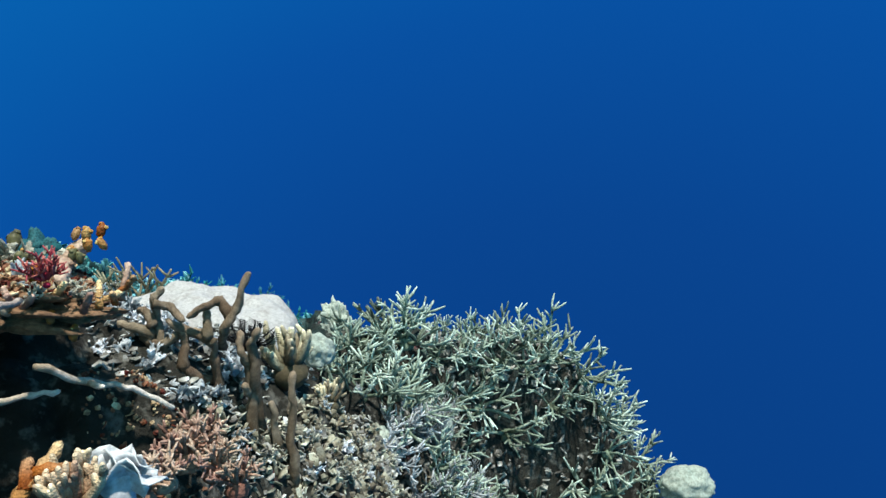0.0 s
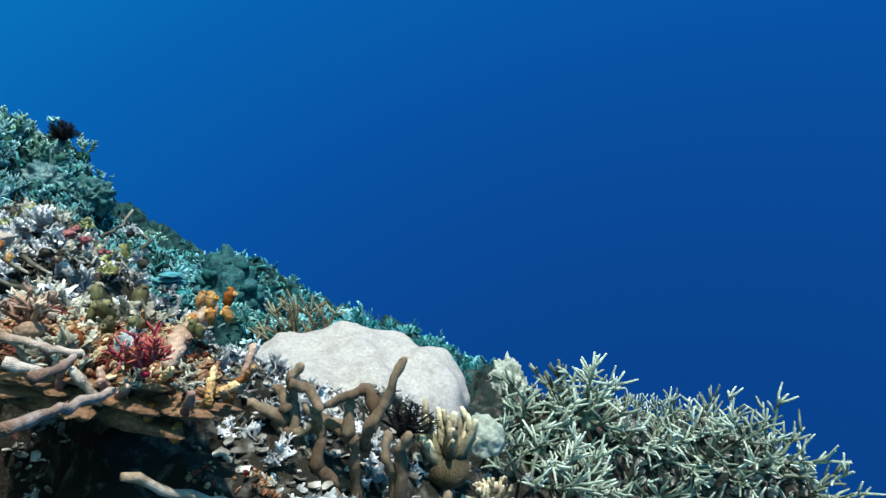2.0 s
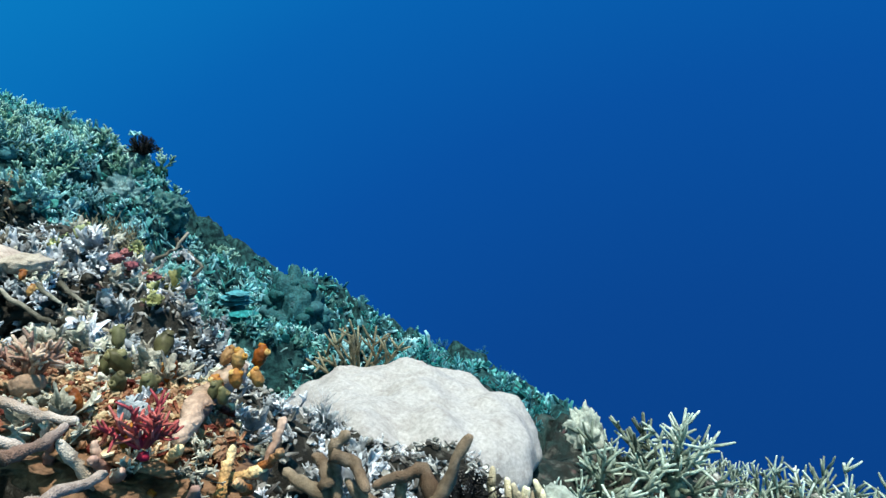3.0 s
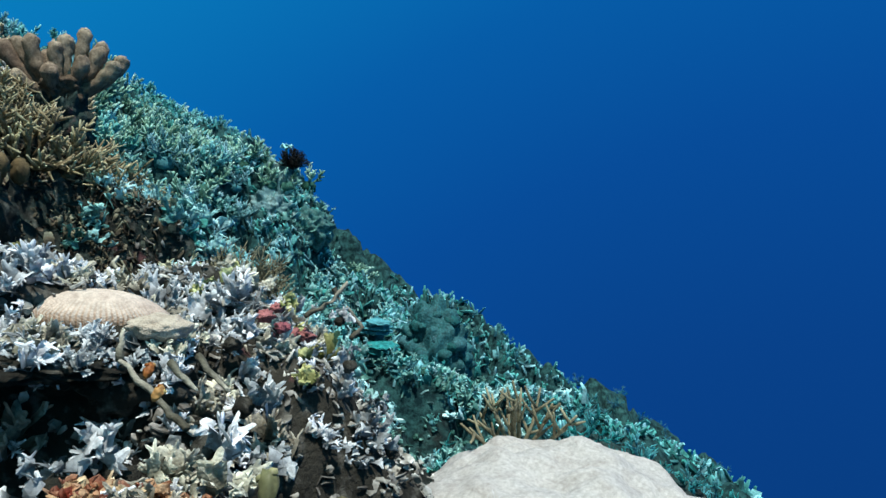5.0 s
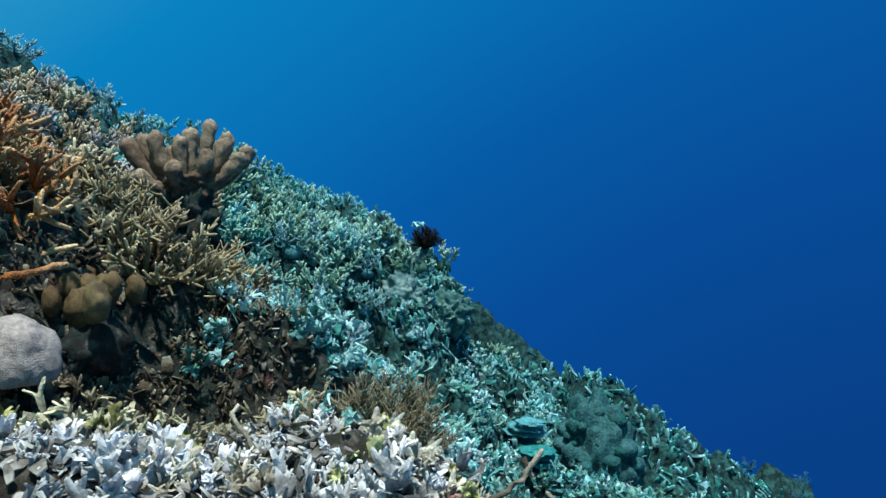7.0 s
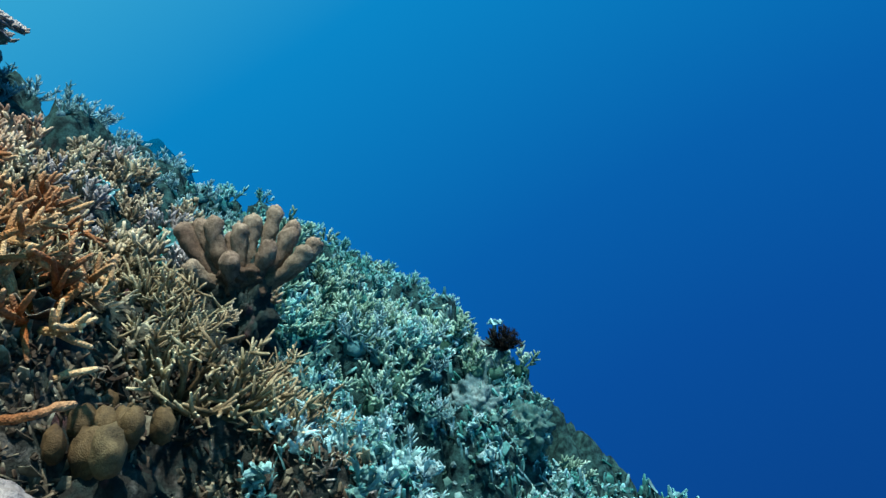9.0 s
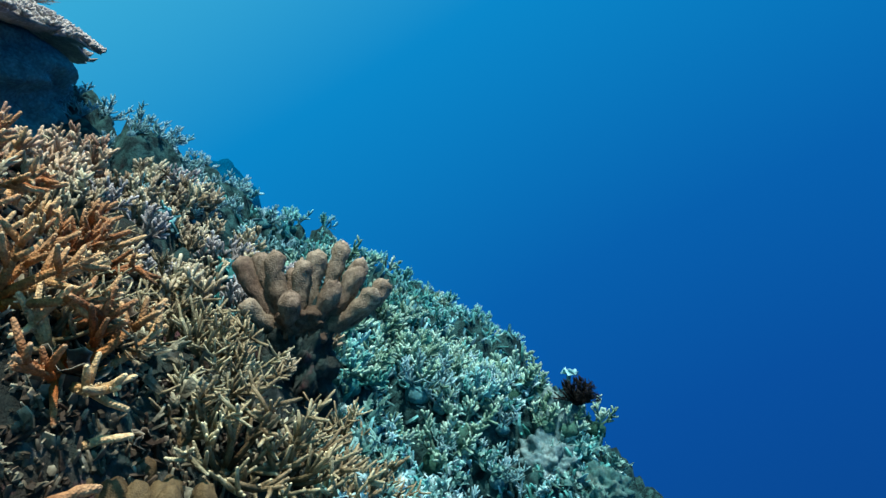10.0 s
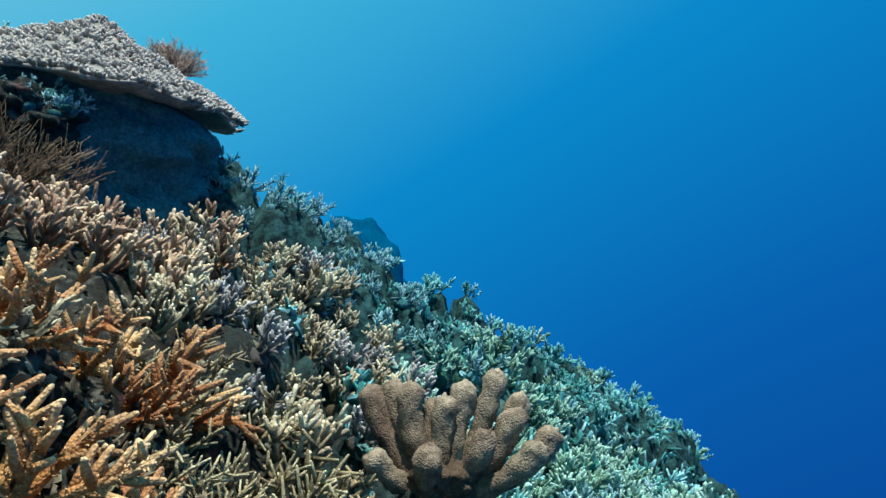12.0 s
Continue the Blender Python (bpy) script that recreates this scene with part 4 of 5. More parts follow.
boulder("boulder_coral", "grey fuzzy boulder coral above the bank", M_GREYB, (-2.49, 2.01, 1.075), (0.095, 0.095, 0.105), 7.0, 0.1, 2.0)
boulder("boulder_coral", "pale knob coral beside the stubby fingers", M_BOULDER, (-0.25, 2.54, 0.27), (0.07, 0.07, 0.08), 8.0)
boulder("boulder_coral", "pale green knob coral behind the thicket", M_BOULDER, (-0.30, 3.75, -0.02), (0.09, 0.09, 0.15), 9.0, 0.35, 3.5)
boulder("boulder_coral", "cream boulder coral at the thicket's foot", M_BOULDER, (1.720, 3.510, -1.064), (0.16, 0.13, 0.12), 10.0)

# Olive-brown lobed colony.
lobes = thing("lobed_coral", "olive-brown colony of rounded lobes", "coral")
lobes.matrix_basis = Matrix.Translation((-2.73, 2.26, max(1.02, ground(-2.73, 2.26) - 0.02)))
lrng = random.Random(12)
for i in range(14):
    az, rad = i * 2.4, 0.02 + 0.0095 * i
    bm = fresh()
    s = lrng.uniform(0.028, 0.042)
    blob(bm, (math.cos(az) * rad, math.sin(az) * rad, 0.03 + lrng.uniform(0, 0.07)), (s, s * lrng.uniform(0.7, 1.0), s * 1.4), 3, 0.22, 2.4, 0.5, i)
    part("lobe", bm, M_LOBE, lobes)

bm = fresh()
blob(bm, (0, 0, -0.09), (0.12, 0.12, 0.12), 4, 0.3, 2.4, 0.0, 8.0)
part("foot", bm, M_REEF, lobes)

# Mushroom coral with radiating ridges, and a flat pale plate.
fung = fresh()
fl = fung.verts.layers.float["tip"]
rings_n, spokes = 10, 240
grid = []
for i in range(rings_n + 1):
    f = i / rings_n
    row = []
    for k in range(spokes):
        an = 2 * math.pi * k / spokes
        ridge = 0.0007 * (1 if k % 3 else -1) * f ** 4 * (1 if k % 2 else 0.8)
        z = 0.046 * (1 - f ** 2.4) + ridge * (0.4 + 0.6 * f) - 0.012 * math.exp(-((math.sin(an) * f * 6) ** 2)) * (1 - f)
        v = fung.verts.new((0.130 * f * math.cos(an) * (1 + 0.04 * math.sin(3 * an)), 0.080 * f * math.sin(an), z))
        v[fl] = 1.0 if k % 3 else 1.0 - 0.6 * f ** 6
        row.append(v)
    grid.append(row)
for a, b in zip(grid, grid[1:]):
    for k in range(spokes):
        fung.faces.new((a[k], b[k], b[(k + 1) % spokes], a[(k + 1) % spokes]))
bmesh.ops.remove_doubles(fung, verts=grid[0], dist=0.002)
low = [fung.verts.new((v.co.x * 0.95, v.co.y * 0.95, -0.035)) for v in grid[-1]]
for k in range(spokes):
    fung.faces.new((grid[-1][k], low[k], low[(k + 1) % spokes], grid[-1][(k + 1) % spokes]))
fung.faces.new(low[::-1])
mush = part("mushroom_coral", fung, M_FUNGIA, None)
mush.matrix_basis = pose(-1.62, 1.955, 0.972, -6, 3, 44)
tagged(mush, "pale pink oval mushroom coral with fine radiating ridges", "coral")
mprop = fresh()
blob(mprop, (0, 0, -0.04), (0.20, 0.13, 0.10), 4, 0.4, 3.0, 0.0, 2.0)
mp = part("dead_coral_rock", mprop, M_REEF, None)
mp.matrix_basis = Matrix.Translation((-1.61, 1.96, 0.892))
tagged(mp, "lump of reef rock under the mushroom coral", "rock")
boulder("plate_coral", "flat pale slab of dead plate coral", M_SLAB, (-1.437, 1.957, 0.972), (0.054, 0.038, 0.024), 14.0, 0.25, 2.5, 4, None, 40)


ring = random.Random(77)
for i in range(38):
    az, rad = i * 2.4, 0.72 + 0.55 * ring.random()
    x, y = -1.60 + 0.18 * rad * math.cos(az), 1.96 + 0.125 * rad * math.sin(az)
    copy_thing(leaves[i % len(leaves)], Matrix.Translation((x, y, max(ground(x, y), 0.985 - 0.06 * rad) - 0.012)) @ pose(0, 0, 0, ring.uniform(-20, 20), ring.uniform(-20, 20), ring.uniform(0, 360)) @ Matrix.Scale(ring.uniform(0.7, 1.05), 4))

# Shelf of leaf coral overhanging the bank's dark cave.
brim = fresh()
blob(brim, (0, 0, 0), (0.17, 0.10, 0.026), 5, 0.4, 3.2, 0.2, 27.0)
bs = part("reef_ledge", brim, M_REEF, None)
bs.matrix_basis = pose(-1.575, 1.765, 0.925, -4, 3, 38)
tagged(bs, "overhanging rock shelf above the bank's cave", "rock")
for i in range(26):
    u, w = ring.uniform(-0.16, 0.15), ring.uniform(-0.095, 0.08)
    x, y = -1.575 + 0.788 * u - 0.616 * w, 1.765 + 0.616 * u + 0.788 * w
    copy_thing(leaves[i % len(leaves)], Matrix.Translation((x, y, 0.937)) @ pose(0, 0, 0, ring.uniform(-25, 25), ring.uniform(-25, 25), ring.uniform(0, 360)) @ Matrix.Scale(ring.uniform(0.65, 1.0), 4))


# Feathery bushes: fine stems with side hairs.
def feather(name, label, material, at, height, width, seed, fronds=16, hairs=10, thick=0.0022, tilt=0.6, category="soft coral", ax=0.0):
    rng = random.Random(seed)
    root = thing(name, label, category)
    root.matrix_basis = Matrix.Translation(at) @ pose(0, 0, 0, 0, 0, ax)
    for i in range(fronds):
        bm = fresh()
        a = tilt * rng.uniform(-1, 1)
        d = Vector((math.sin(a) * width / height * 2, rng.gauss(0, 0.25), math.cos(a)))
        p0 = Vector((rng.uniform(-0.25, 0.25) * width, rng.uniform(-0.1, 0.1) * width, 0))
        pts = wander(p0, d, height * rng.uniform(0.6, 1.05), 5, 0.12, rng, 0.05)
        host = tube(bm, pts, [thick * (1.4 - 0.15 * k) for k in range(6)], 4)
        for k in range(hairs):
            f = 0.15 + 0.8 * k / hairs
            j = min(4, int(f * 5))
            p = pts[j].lerp(pts[j + 1], f * 5 - j)
            ax_d = (pts[j + 1] - pts[j]).normalized()
            out = (Vector((rng.choice((-1, 1)), rng.gauss(0, 0.5), rng.gauss(0.2, 0.3))) * 0.8 + ax_d).normalized()
            ln = height * 0.2 * rng.uniform(0.6, 1.2)
            graft(bm, tube(bm, [p, p + out * ln * 0.6, p + out * ln + ax_d * ln * 0.2], [thick * 0.7, thick * 0.6, thick * 0.45], 3, 0.3, 1.0), host)
        part("frond", bm, material, root)
    return root


feather("feathery_soft_coral", "tan feathery soft coral at the bank's edge", M_FEATHER, (-2.1, 2.78, 0.78), 0.21, 0.17, 1, 52, 20, 0.0026, 0.9, ax=40)
feather("feathery_soft_coral", "small tan feathery soft coral on the slope", M_FEATHER, (-2.0, 2.80, 0.74), 0.16, 0.12, 2, 30, 16, 0.0026, 0.9, ax=40)
feather("hydroid_fan", "pale wispy hydroid fan against the bleached boulder", M_WISP, (-0.94, 2.42, ground(-0.94, 2.42) - 0.06), 0.23, 0.15, 3, 30, 18, 0.0013, 0.6, "hydroid", 15)
feather("hydroid_fan", "pale wispy hydroid fan in the thicket", M_WISP, (0.22, 3.1, ground(0.22, 3.1) - 0.01), 0.26, 0.12, 4, 24, 12, 0.0013, 0.6, "hydroid")
feather("hydroid_fan", "pale wispy hydroid fan in the thicket", M_WISP, (0.40, 3.2, ground(0.40, 3.2) - 0.01), 0.26, 0.1, 5, 18, 12, 0.0013, 0.6, "hydroid")
feather("soft_coral", "brown feathery soft coral beside the table coral", M_DEAD, (-4.78, 1.66, ground(-4.78, 1.66)), 0.40, 0.26, 6, 46, 26, 0.003, 0.9, ax=80)
feather("soft_coral_tree", "pinkish branching soft coral on top of the table coral", M_TREE, (-6.336, 2.22, 3.22), 0.24, 0.27, 7, 70, 26, 0.0032, 1.0, ax=70)

# Twiggy colony behind the bleached boulder.
twiggy = bush("sea_whip_coral", "tan twiggy coral behind the bleached boulder", "coral", "", M_FEATHER, 151, 9, 0.26, 0.0075, 5, 1.2, 0.2, 6, 0.18, 0.5, 0.04)
twiggy.matrix_basis = Matrix.Translation(seat(-1.28, 3.42, 0.0))


# Feather stars.
def feather_star(name, label, material, at, size, seed, arms=18):
    rng = random.Random(seed)
    root = thing(name, label, "feather star")
    root.matrix_basis = Matrix.Translation(at)
    hub = fresh()
    blob(hub, (0, 0, 0), (size * 0.18,) * 3, 2, 0.1, 2.0, 0.0, seed)
    part("hub", hub, material, root)
    for i in range(arms):
        az, el = i * 2.4, rng.uniform(-0.2, 1.3)
        d = Vector((math.cos(az) * math.cos(el), math.sin(az) * math.cos(el), math.sin(el)))
        pts = wander((0, 0, 0), d, size, 6, 0.3, rng, 0.15)
        bm = fresh()
        host = tube(bm, pts, [size * 0.026] * 7, 4)
        for k in range(24):
            f = 0.1 + 0.88 * k / 24
            j = min(5, int(f * 6))
            p = pts[j].lerp(pts[j + 1], f * 6 - j)
            ax_d = (pts[j + 1] - pts[j]).normalized()
            out = ax_d.cross(Vector((0.3, 0.5, 0.8))).normalized() * (1 if k % 2 else -1) + ax_d * 0.5
            graft(bm, tube(bm, [p, p + out * size * 0.2], [size * 0.018, size * 0.012], 3), host)
        part("arm", bm, material, root)
    return root


feather_star("feather_star", "black feather star clinging beside the stubby fingers", M_BLACK, (-0.42, 2.2, ground(-0.42, 2.2) + 0.10), 0.10, 1)
feather_star("feather_star", "black feather star perched on the slope's crest", M_BLACK, (-3.44, 4.50, 1.245), 0.12, 2, 40)
perch = fresh()
for i in range(5):
    leaf(perch, (0.015 * i - 0.03, 0, 0), (math.cos(i), math.sin(i), 0.15), (0, 0, 1), 0.055, 0.035, 0.05, random.Random(i), 0.004)
tube(perch, [(0, 0, -0.28), (0.01, 0, -0.12), (0, 0, 0.01)], [0.03, 0.014, 0.010], 8)
pl = part("plate_coral", perch, M_BUSH, None)
pl.matrix_basis = Matrix.Translation((-3.52, 4.52, 1.37))
tagged(pl, "small pale plate coral on a stalk above the feather star", "coral")
boulder("reef_knoll", "pale encrusted rock knoll under the feather star, hazed teal", M_PALEROCK, (-3.55, 4.52, 1.04), (0.15, 0.15, 0.24), 16.0, 0.35, 2.6, 4, None)

# Knobbly head with plates, below the bank; its teal stands for water haze.
head = thing("massive_coral", "massive coral head covered in knobs, water haze painted teal", "coral")
head.matrix_basis = Matrix.Translation((-2.42, 4.78, ground(-2.42, 4.78) - 0.05))
bm = fresh()
HEAD_TOP = 0.40 - ground(-2.42, 4.78) + 0.05
blob(bm, (0, 0, HEAD_TOP * 0.45), (0.23, 0.23, HEAD_TOP * 0.55), 5, 0.3, 3.4, 0.35, 2.0)
part("body", bm, M_HEAD, head)
hrng = random.Random(3)
for i in range(64):
    az, el = i * 2.4, math.asin(min(0.98, 0.12 + 0.86 * hrng.random()))
    bm = fresh()
    c = Vector((0.22 * math.cos(az) * math.cos(el), 0.22 * math.sin(az) * math.cos(el), HEAD_TOP * (0.47 + 0.52 * math.sin(el))))
    s = hrng.uniform(0.022, 0.058)
    blob(bm, c * hrng.uniform(0.92, 1.06), (s, s, s * 0.8), 2, 0.35, 2.4, hrng.uniform(0.3, 0.6), i)
    part("knob", bm, M_HEAD, head)
for i, (x, y, z, k) in enumerate([(-2.70, 4.5, 0.3, 0.13), (-2.62, 4.45, 0.18, 0.15), (-2.68, 4.46, 0.06, 0.13)]):
    bm = fresh()
    for j in range(3):
        blob(bm, (0.03 * j - 0.02, -0.02 * j, 0.035 * j - 0.04), (k * (0.9 - 0.15 * j), k * (0.75 - 0.1 * j), 0.014), 4, 0.35, 2.2, 0.7, i * 3 + j)
    tube(bm, [(0, 0, 0.03), (-0.05, 0.08, -0.1), (-0.08, 0.14, min(-0.12, ground(x - 0.08, y + 0.14) - z - 0.02))], [0.03, 0.05, 0.06], 8)
    ob = part("plate_coral", bm, M_DEEP, None)
    ob.matrix_basis = Matrix.Translation((x, y, z))
    tagged(ob, "shelf of plate coral on the slope, haze painted sea-green", "coral", "plate shelves")

# Table coral on its dark rock.
table = thing("table_coral", "large table coral with stubbly pale top over a dark undercut rock", "coral")
TC = Vector((-5.85, 1.78, 2.42))
table.matrix_basis = Matrix.Translation(TC)
bm = fresh()
made = bmesh.ops.create_icosphere(bm, subdivisions=5, radius=1.0)["verts"]
for v in made:
    q = v.co.normalized()
    k = 1 + 0.16 * noise.noise(q * 2.2) + 0.08 * noise.noise(q * 6) + 0.06 * noise.noise(q * 13) + 0.03 * noise.noise(q * 26)
    z = q.z
    flat_r = min(1.0, 1.35 * math.sqrt(max(0.0, 1 - z * z)))
    hx, hy = q.x / (math.hypot(q.x, q.y) + 1e-6), q.y / (math.hypot(q.x, q.y) + 1e-6)
    v.co = Vector((hx * flat_r * 0.72 * k, hy * flat_r * 0.76 * k, -0.65 if z < -0.5 else (0.47 if z > 0 else 0.46) * z))
part("rock", bm, M_ROCKB, table, "dark undercut reef rock")


def table_r(az):
    return 0.875 + 0.10 * math.sin(3 * az + 0.6) + 0.05 * math.sin(7 * az) + 0.03 * math.sin(13 * az) + 0.02 * math.sin(23 * az + 1) + 0.015 * math.sin(34 * az)


def table_z(x, y):
    return 0.355 - 0.10 * x + 0.085 * y + 0.49 * max(0.0, 1 - math.hypot(x + 0.2, y - 0.02) / 1.0) + 0.05 * math.exp(-((x + 0.2) ** 2 + (y - 0.02) ** 2) / 0.05) + 0.03 * noise.noise(Vector((x, y, 0)) * 4)


bm = fresh()
tl = bm.verts.layers.float["tip"]
tops, bots = [], []
for i in range(15):
    f = i / 14
    ta, tb = [], []
    for k in range(72):
        az = 2 * math.pi * k / 72
        r = table_r(az) * f
        x, y = r * math.cos(az), r * math.sin(az)
        for store, dz in ((ta, 0.012), (tb, -0.002 - 0.08 * (1 - f))):
            v = bm.verts.new((x, y, table_z(x, y) + dz + (0.015 * noise.noise(Vector((x, y, dz)) * 14))))
            # Stem colour only: shade in the gaps and underneath is painted in.
            v[tl] = 0.0
            store.append(v)
    tops.append(ta)
    bots.append(tb)
for rows, flip in ((tops, False), (bots, True)):
    for a, b in zip(rows, rows[1:]):
        for k in range(72):
            q = (a[k], b[k], b[(k + 1) % 72], a[(k + 1) % 72])
            bm.faces.new(q[::-1] if flip else q)
for k in range(72):
    bm.faces.new((tops[-1][k], bots[-1][k], bots[-1][(k + 1) % 72], tops[-1][(k + 1) % 72]))
part("plate", bm, M_TABLE, table)
bm = fresh()
trng = random.Random(21)
for _ in range(1700):
    az, f = trng.uniform(0, 6.283), (math.sqrt(trng.random()) if trng.random() < 0.8 else trng.uniform(0.94, 1.0))
    r = table_r(az) * f * 1.01
    x, y = r * math.cos(az), r * math.sin(az)
    p = Vector((x, y, table_z(x, y) + 0.01))
    flare = 0.3 + 2.2 * max(0.0, f - 0.9) * 10 * trng.random()
    for _ in range(4):
        d = Vector((trng.gauss(0.2, 0.55) + x * flare, trng.gauss(0.2, 0.55) + y * flare, 0.7)).normalized()
        ln = trng.uniform(0.018, 0.042)
        tube(bm, [p, p + d * ln], [0.0065, 0.0075], 4, 0.25, 1.0)
ob = part("stubble", bm, M_TABLE, table, "stubbly pale branchlets")
tagged(ob, kind="stuff")

# Branching corals behind and beside the table coral.
back = [bush("bush_coral", "bushy coral behind the table coral, haze painted blue-grey", "coral", "bush corals", M_BUSH, 161 + i, 8, 0.3, 0.014, 8, 1.1, 0.25, 5, 0.2, 0.5, 0.08) for i in range(2)]
back[0].matrix_basis = Matrix.Translation((-7.0, 1.25, ground(-7.0, 1.25)))
back[1].matrix_basis = Matrix.Translation((-7.2, 1.6, ground(-7.2, 1.6)))

boulder("reef_knoll", "rough rock shoulder at the foot of the table coral", M_REEF, (-5.02, 1.66, 2.47), (0.17, 0.21, 0.13), 19.0, 0.5, 3.2, 5, None)
sprig = bush("bush_coral", "sprig of coral on the table coral's rock, hazed blue-grey", "coral", "rock sprigs", M_SHELF, 165, 7, 0.10, 0.006, 7, 1.3, 0.3, 4, 0.1, 0.5, 0.05)
sprng = random.Random(166)
for i in range(16):
    p = (-4.90 - 0.022 * (i % 4), 1.50 + 0.024 * i, 2.50 + 0.025 * (i % 4) + sprng.uniform(-0.02, 0.02))
    m = Matrix.Translation(p) @ pose(0, 0, 0, sprng.uniform(-20, 20), sprng.uniform(10, 50), i * 75) @ Matrix.Scale(sprng.uniform(0.6, 1.0), 4)
    if i == 0:
        sprig.matrix_basis = m
    else:
        copy_thing(sprig, m)

# Far reef knoll, painted near the water's blue in place of haze.
M_FAR = coral_mat("far_haze_reef_skin", (0.002, 0.075, 0.17), (0.003, 0.085, 0.185), (0.002, 0.065, 0.15), 0.1, 40, 0.1)
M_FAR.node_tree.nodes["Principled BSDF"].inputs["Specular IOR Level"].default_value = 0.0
boulder("reef_knoll", "reef knoll far beyond the slope, coloured dim blue for haze", M_FAR, (-10.4, 5.1, 1.75), (1.0, 0.95, 1.5), 18.0, 0.14, 2.4, 5, None)

# ---- the encrusted ledge over the dark hollow ----
ledge = fresh()
blob(ledge, (0, 0, 0), (0.29, 0.14, 0.058), 5, 0.45, 3.4, 0.2, 22.0)
lg = part("reef_ledge", ledge, M_BROW, None)
lg.matrix_basis = pose(-0.87, 1.58, 0.797, -8, 4, -8)
tagged(lg, "overhanging reef rock ledge above a dark hollow", "rock")


def ledge_z(x, y):
    return 0.868 - 0.08 * (x + 0.93) - 0.9 * ((y - 1.58) / 0.16) ** 2 * 0.02 - 0.5 * max(0, x + 0.70)


for i in range(30):
    lr = random.Random(300 + i)
    x, y = lr.uniform(-1.12, -0.66), lr.uniform(1.46, 1.74)
    src = (frill + leaves[4:] + leaves[:1])[i % 5]
    copy_thing(src, Matrix.Translation((x, y, ledge_z(x, y) - 0.01)) @ pose(0, 0, 0, lr.uniform(-20, 20), lr.uniform(-20, 20), lr.uniform(0, 360)) @ Matrix.Scale(lr.uniform(0.6, 1.3), 4))


for i, (x, y) in enumerate(spots_in(24, -0.9, -0.36, 1.70, 2.2, 0.06, 51)):
    copy_thing(leaves[i % 4], Matrix.Translation(seat(x, y, 0.0)) @ lean(x, y, 0.4) @ pose(0, 0, 0, 0, 0, i * 71) @ Matrix.Scale(0.75 + 0.1 * (i % 5), 4))


def sea_squirt(label, material, at, size, seed, group="sea squirts"):
    rng = random.Random(seed)
    root = thing("sea_squirt", label, "sea squirt", group)
    bm = fresh()
    blob(bm, (0, 0, size * 0.8), (size * 0.62, size * 0.55, size * 1.05), 3, 0.25, 2.4, 0.3, seed)
    body = part("body", bm, material, root)
    for sx, tz in ((0.25, 1.55), (-0.45, 1.25)):
        bm = fresh()
        d = Vector((sx * 1.2, rng.uniform(-0.3, 0.3), 1)).normalized()
        p = Vector((sx * size, 0, tz * size))
        lay = bm.verts.layers.float["tip"]
        rings = []
        for rad, dep in ((0.36, 0.0), (0.26, 0.28), (0.15, 0.30), (0.10, 0.05)):
            ring = []
            for k in range(10):
                an = 2 * math.pi * k / 10
                u = d.cross(Vector((0, 1, 0))).normalized()
                v = bm.verts.new(p + d * size * dep + (u * math.cos(an) + d.cross(u) * math.sin(an)) * size * rad)
                v[lay] = 1.0 if dep > 0.1 else 0.2
                ring.append(v)
            rings.append(ring)
        for a, b in zip(rings, rings[1:]):
            for k in range(10):
                bm.faces.new((a[k], a[(k + 1) % 10], b[(k + 1) % 10], b[k]))
        bm.faces.new(rings[-1])
        part("siphon", bm, material, body)
    root.matrix_basis = Matrix.Translation(at) @ pose(0, 0, 0, rng.uniform(-35, 35), rng.uniform(-35, 35), rng.uniform(0, 360))
    return root


rubble("crust_growth", "orange, pink and tan crusts over the ledge", M_CRUST, 2600, -1.2, -0.5, 1.36, 1.82, 41, lambda x, y: ((x + 0.87) / 0.28) ** 2 + ((y - 1.58) / 0.135) ** 2 < 1, 0.15, 0.019, 0.6, ledge_z, False)
rubble("crust_growth", "orange and tan crusts on the hollow's rim", M_CRUST, 900, -0.75, -0.25, 1.15, 1.75, 42, lambda x, y: True, 0.15, 0.015, 0.6, ground, False)

# Encrusted stump with the orange cluster, red sponge and single squirts.
stems("encrusted_stump", "dead coral stump crusted orange and red", M_SOFTP, [[(-0.70, 1.58, 0.80), (-0.67, 1.62, 0.87), (-0.638, 1.656, 0.902)], [(-0.66, 1.60, 0.86), (-0.662, 1.602, 0.867), (-0.636, 1.523, 0.850)]], 0.022, 0.016, 8, 5, "branch", 6)
for i, (dx, dy, dz, s) in enumerate([(0, 0, 0.0, 0.017), (0.028, 0.01, 0.006, 0.017), (-0.026, 0.0, 0.004, 0.016), (0.012, -0.018, -0.022, 0.015), (0.04, 0.0, -0.022, 0.015), (-0.018, -0.014, -0.03, 0.014)]):
    c = Vector((-0.627, 1.640, 0.915)) + Vector((dx, dy, dz))
    sea_squirt("round orange sea squirt in a cluster on the stump", M_SQUIRT, c, s, i)
for i, (p, s) in enumerate([((-0.652, 1.441, 0.888), 0.017), ((-0.613, 1.491, 0.743), 0.018), ((-0.768, 1.652, 0.892), 0.02), ((-1.144, 1.723, 0.980), 0.011), ((-1.161, 1.723, 1.007), 0.011), ((-0.780, 1.493, 0.901), 0.017), ((-0.639, 1.460, 0.788), 0.014)]):
    sea_squirt("yellow-orange sea squirt on the ledge", M_SQUIRT, Vector(p) - Vector((0, 0, s)), s, 20 + i)
